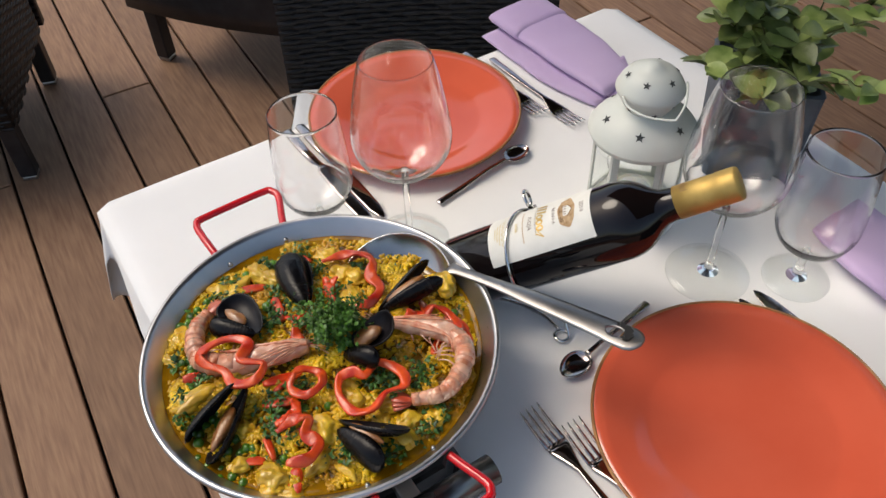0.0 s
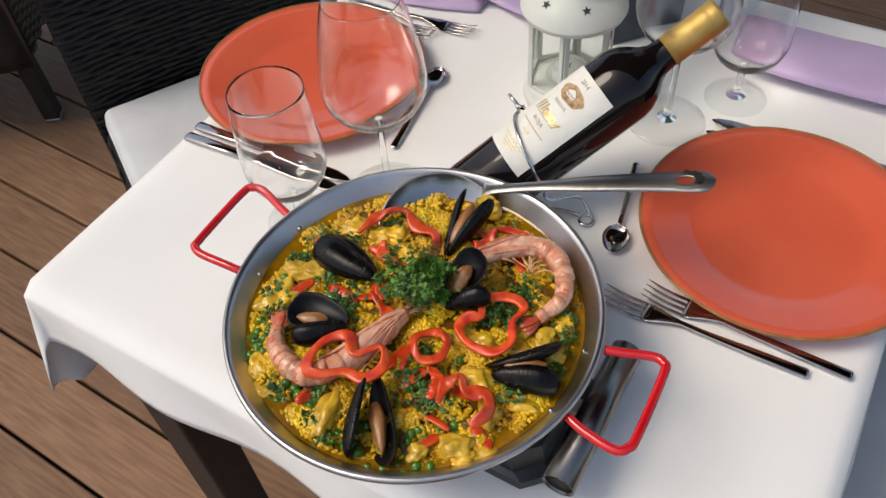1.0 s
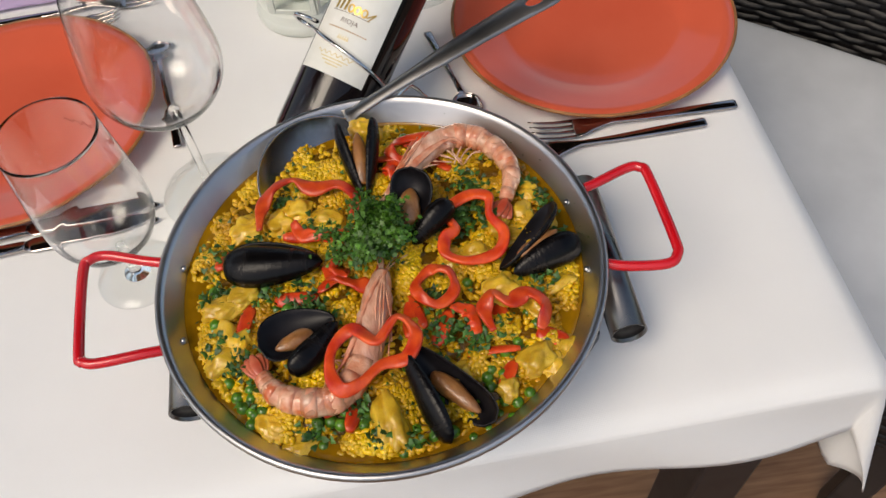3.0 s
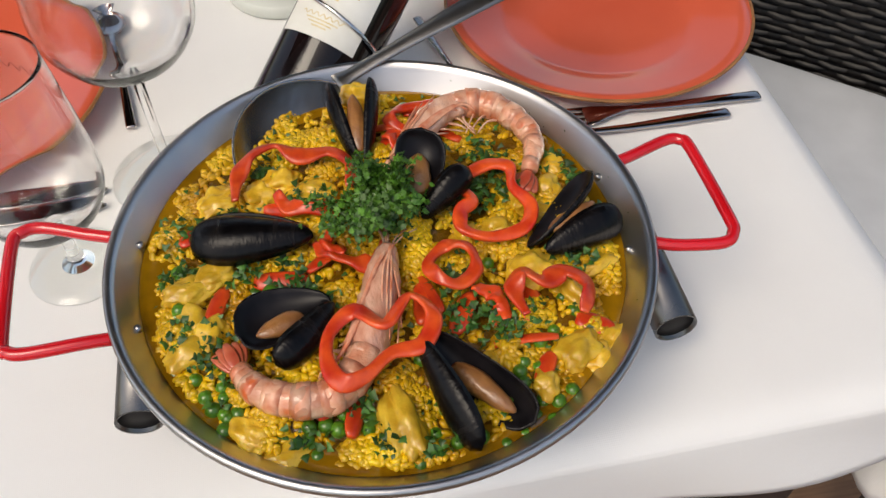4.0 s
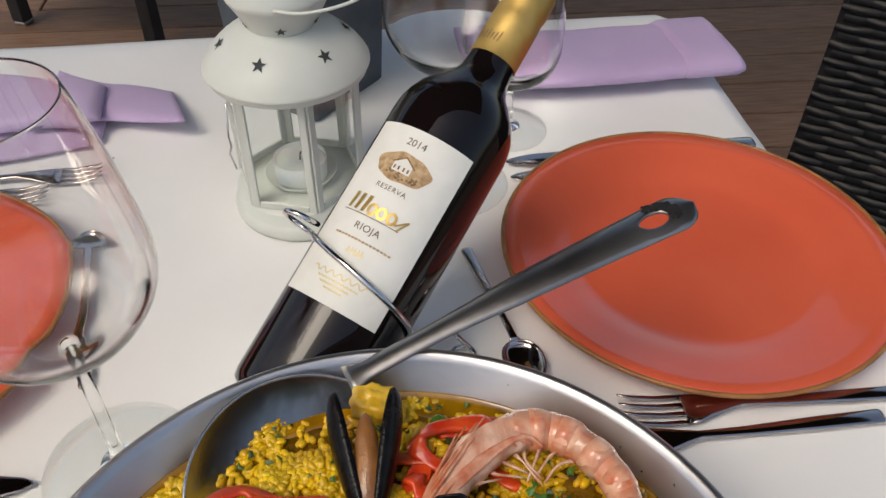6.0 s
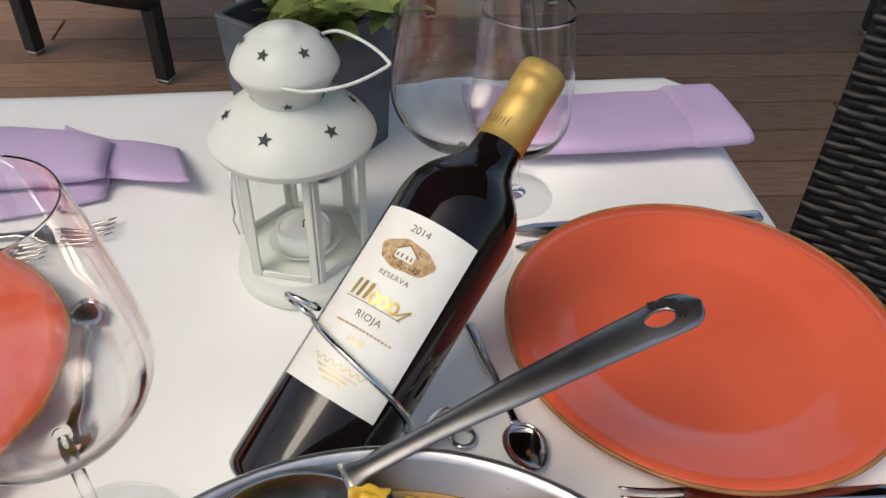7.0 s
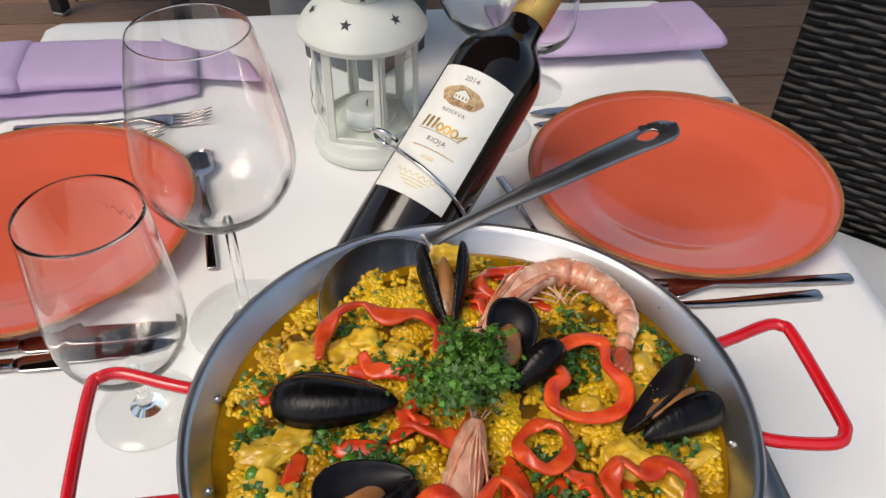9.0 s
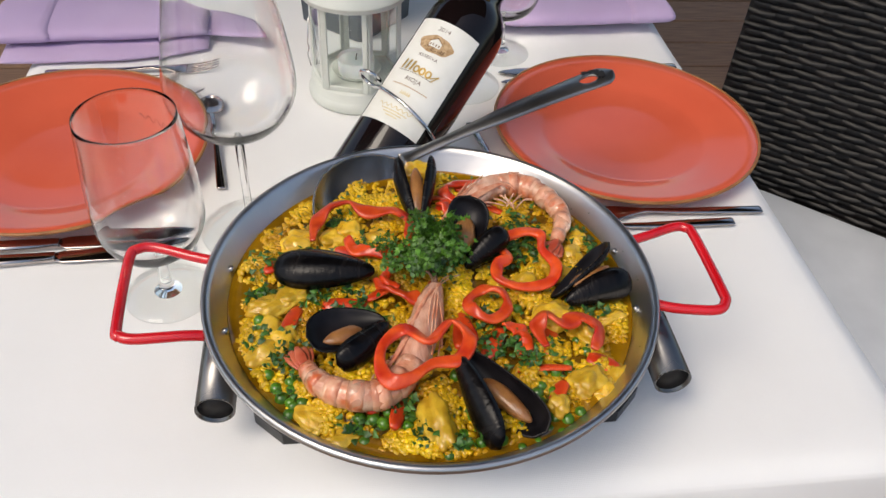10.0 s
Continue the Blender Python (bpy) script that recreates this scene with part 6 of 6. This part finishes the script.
def chopped():
    """Scattered bits of chopped parsley over the rice, thicker in some places."""
    rnd = random.Random(31)
    spots = [(-0.084, -0.002), (-0.059, -0.007), (-0.047, -0.028), (0.045, -0.058), (0.061, -0.058), (0.028, -0.054), (0.058, 0.031), (0.065, 0.064), (0.117, 0.037), (-0.120, -0.036), (-0.118, 0.034), (-0.104, -0.043), (-0.062, -0.113), (0.0, -0.128), (-0.048, 0.047), (-0.031, -0.096), (-0.065, 0.078), (-0.122, 0.003), (0.120, 0.004), (0.075, 0.058), (0.052, 0.036), (0.048, -0.066), (0.108, 0.055), (-0.055, -0.020), (0.045, 0.020), (0.070, 0.030), (-0.090, 0.040), (-0.100, -0.060), (0.030, -0.030), (0.100, -0.030), (-0.02, -0.115), (0.02, -0.06), (0.05, -0.05)]
    V, F = [], []

    def bit(x, y, z, s):
        n = Vector((rnd.gauss(0, 0.5), rnd.gauss(0, 0.5), 1)).normalized()
        u = n.orthogonal().normalized()
        u.rotate(Matrix.Rotation(rnd.uniform(0, 6.3), 3, n).to_euler())
        v = n.cross(u)
        c = Vector((x, y, z))
        b = len(V)
        V.append(tuple(c + n * s * 0.3))
        m = 7
        for k in range(m):
            a = 2 * math.pi * k / m
            r = s * (1.0 if k % 2 else 0.5) * rnd.uniform(0.7, 1.3)
            V.append(tuple(c + r * (math.cos(a) * u + 0.7 * math.sin(a) * v) + n * s * rnd.uniform(-0.2, 0.3)))
        for k in range(m):
            F.append((b, b + 1 + k, b + 1 + (k + 1) % m))

    for x, y in spots:
        for _ in range(34):
            px, py = x + rnd.gauss(0, 0.0060), y + rnd.gauss(0, 0.0060)
            if math.hypot(px - PAN[0], py - PAN[1]) < 0.134:
                bit(px, py, bed_height(px, py) + rnd.uniform(0.004, 0.0100), rnd.uniform(0.0020, 0.0046))
    for _ in range(420):
        a, r = rnd.uniform(0, 2 * math.pi), 0.133 * math.sqrt(rnd.random())
        px, py = PAN[0] + r * math.cos(a), PAN[1] + r * math.sin(a)
        bit(px, py, bed_height(px, py) + rnd.uniform(0.003, 0.0075), rnd.uniform(0.0013, 0.0034))
    for _ in range(16):
        a, f = rnd.uniform(-0.5, 1.2), rnd.random()
        r = 0.1395 + 0.0075 * f
        bit(PAN[0] + r * math.cos(a), PAN[1] + r * math.sin(a), 0.8322 + 0.0105 * f, rnd.uniform(0.0005, 0.0011))
    ob = raw("chopped_parsley", V, F, M_HERB)
    tagged(ob, "finely chopped green parsley scattered over the rice", "parsley", kind="stuff")
    return ob


chopped()


# ---- deck boards ----
def boards():
    ang, pitch, phase = radians(-2), 0.148, 1.619
    c, s = math.cos(ang), math.sin(ang)
    bm = box(-4.5, 4.5, -pitch / 2 + 0.0035, pitch / 2 - 0.0035, -0.026, 0.0, 0.0025, 1)
    me = bpy.data.meshes.new("board")
    bm.to_mesh(me)
    bm.free()
    me.materials.append(M_DECK)
    for k in range(-32, 30):
        v = phase + pitch * (k + 0.5)
        for half in (-1, 1):
            ob = new("board", me)
            u = half * 4.503 + 1.9 * math.sin(k * 2.4)
            ob.matrix_world = Matrix.Translation((u * c - v * s, u * s + v * c, 0)) @ Matrix.Rotation(ang, 4, "Z")
            ob.parent = FLOOR


boards()
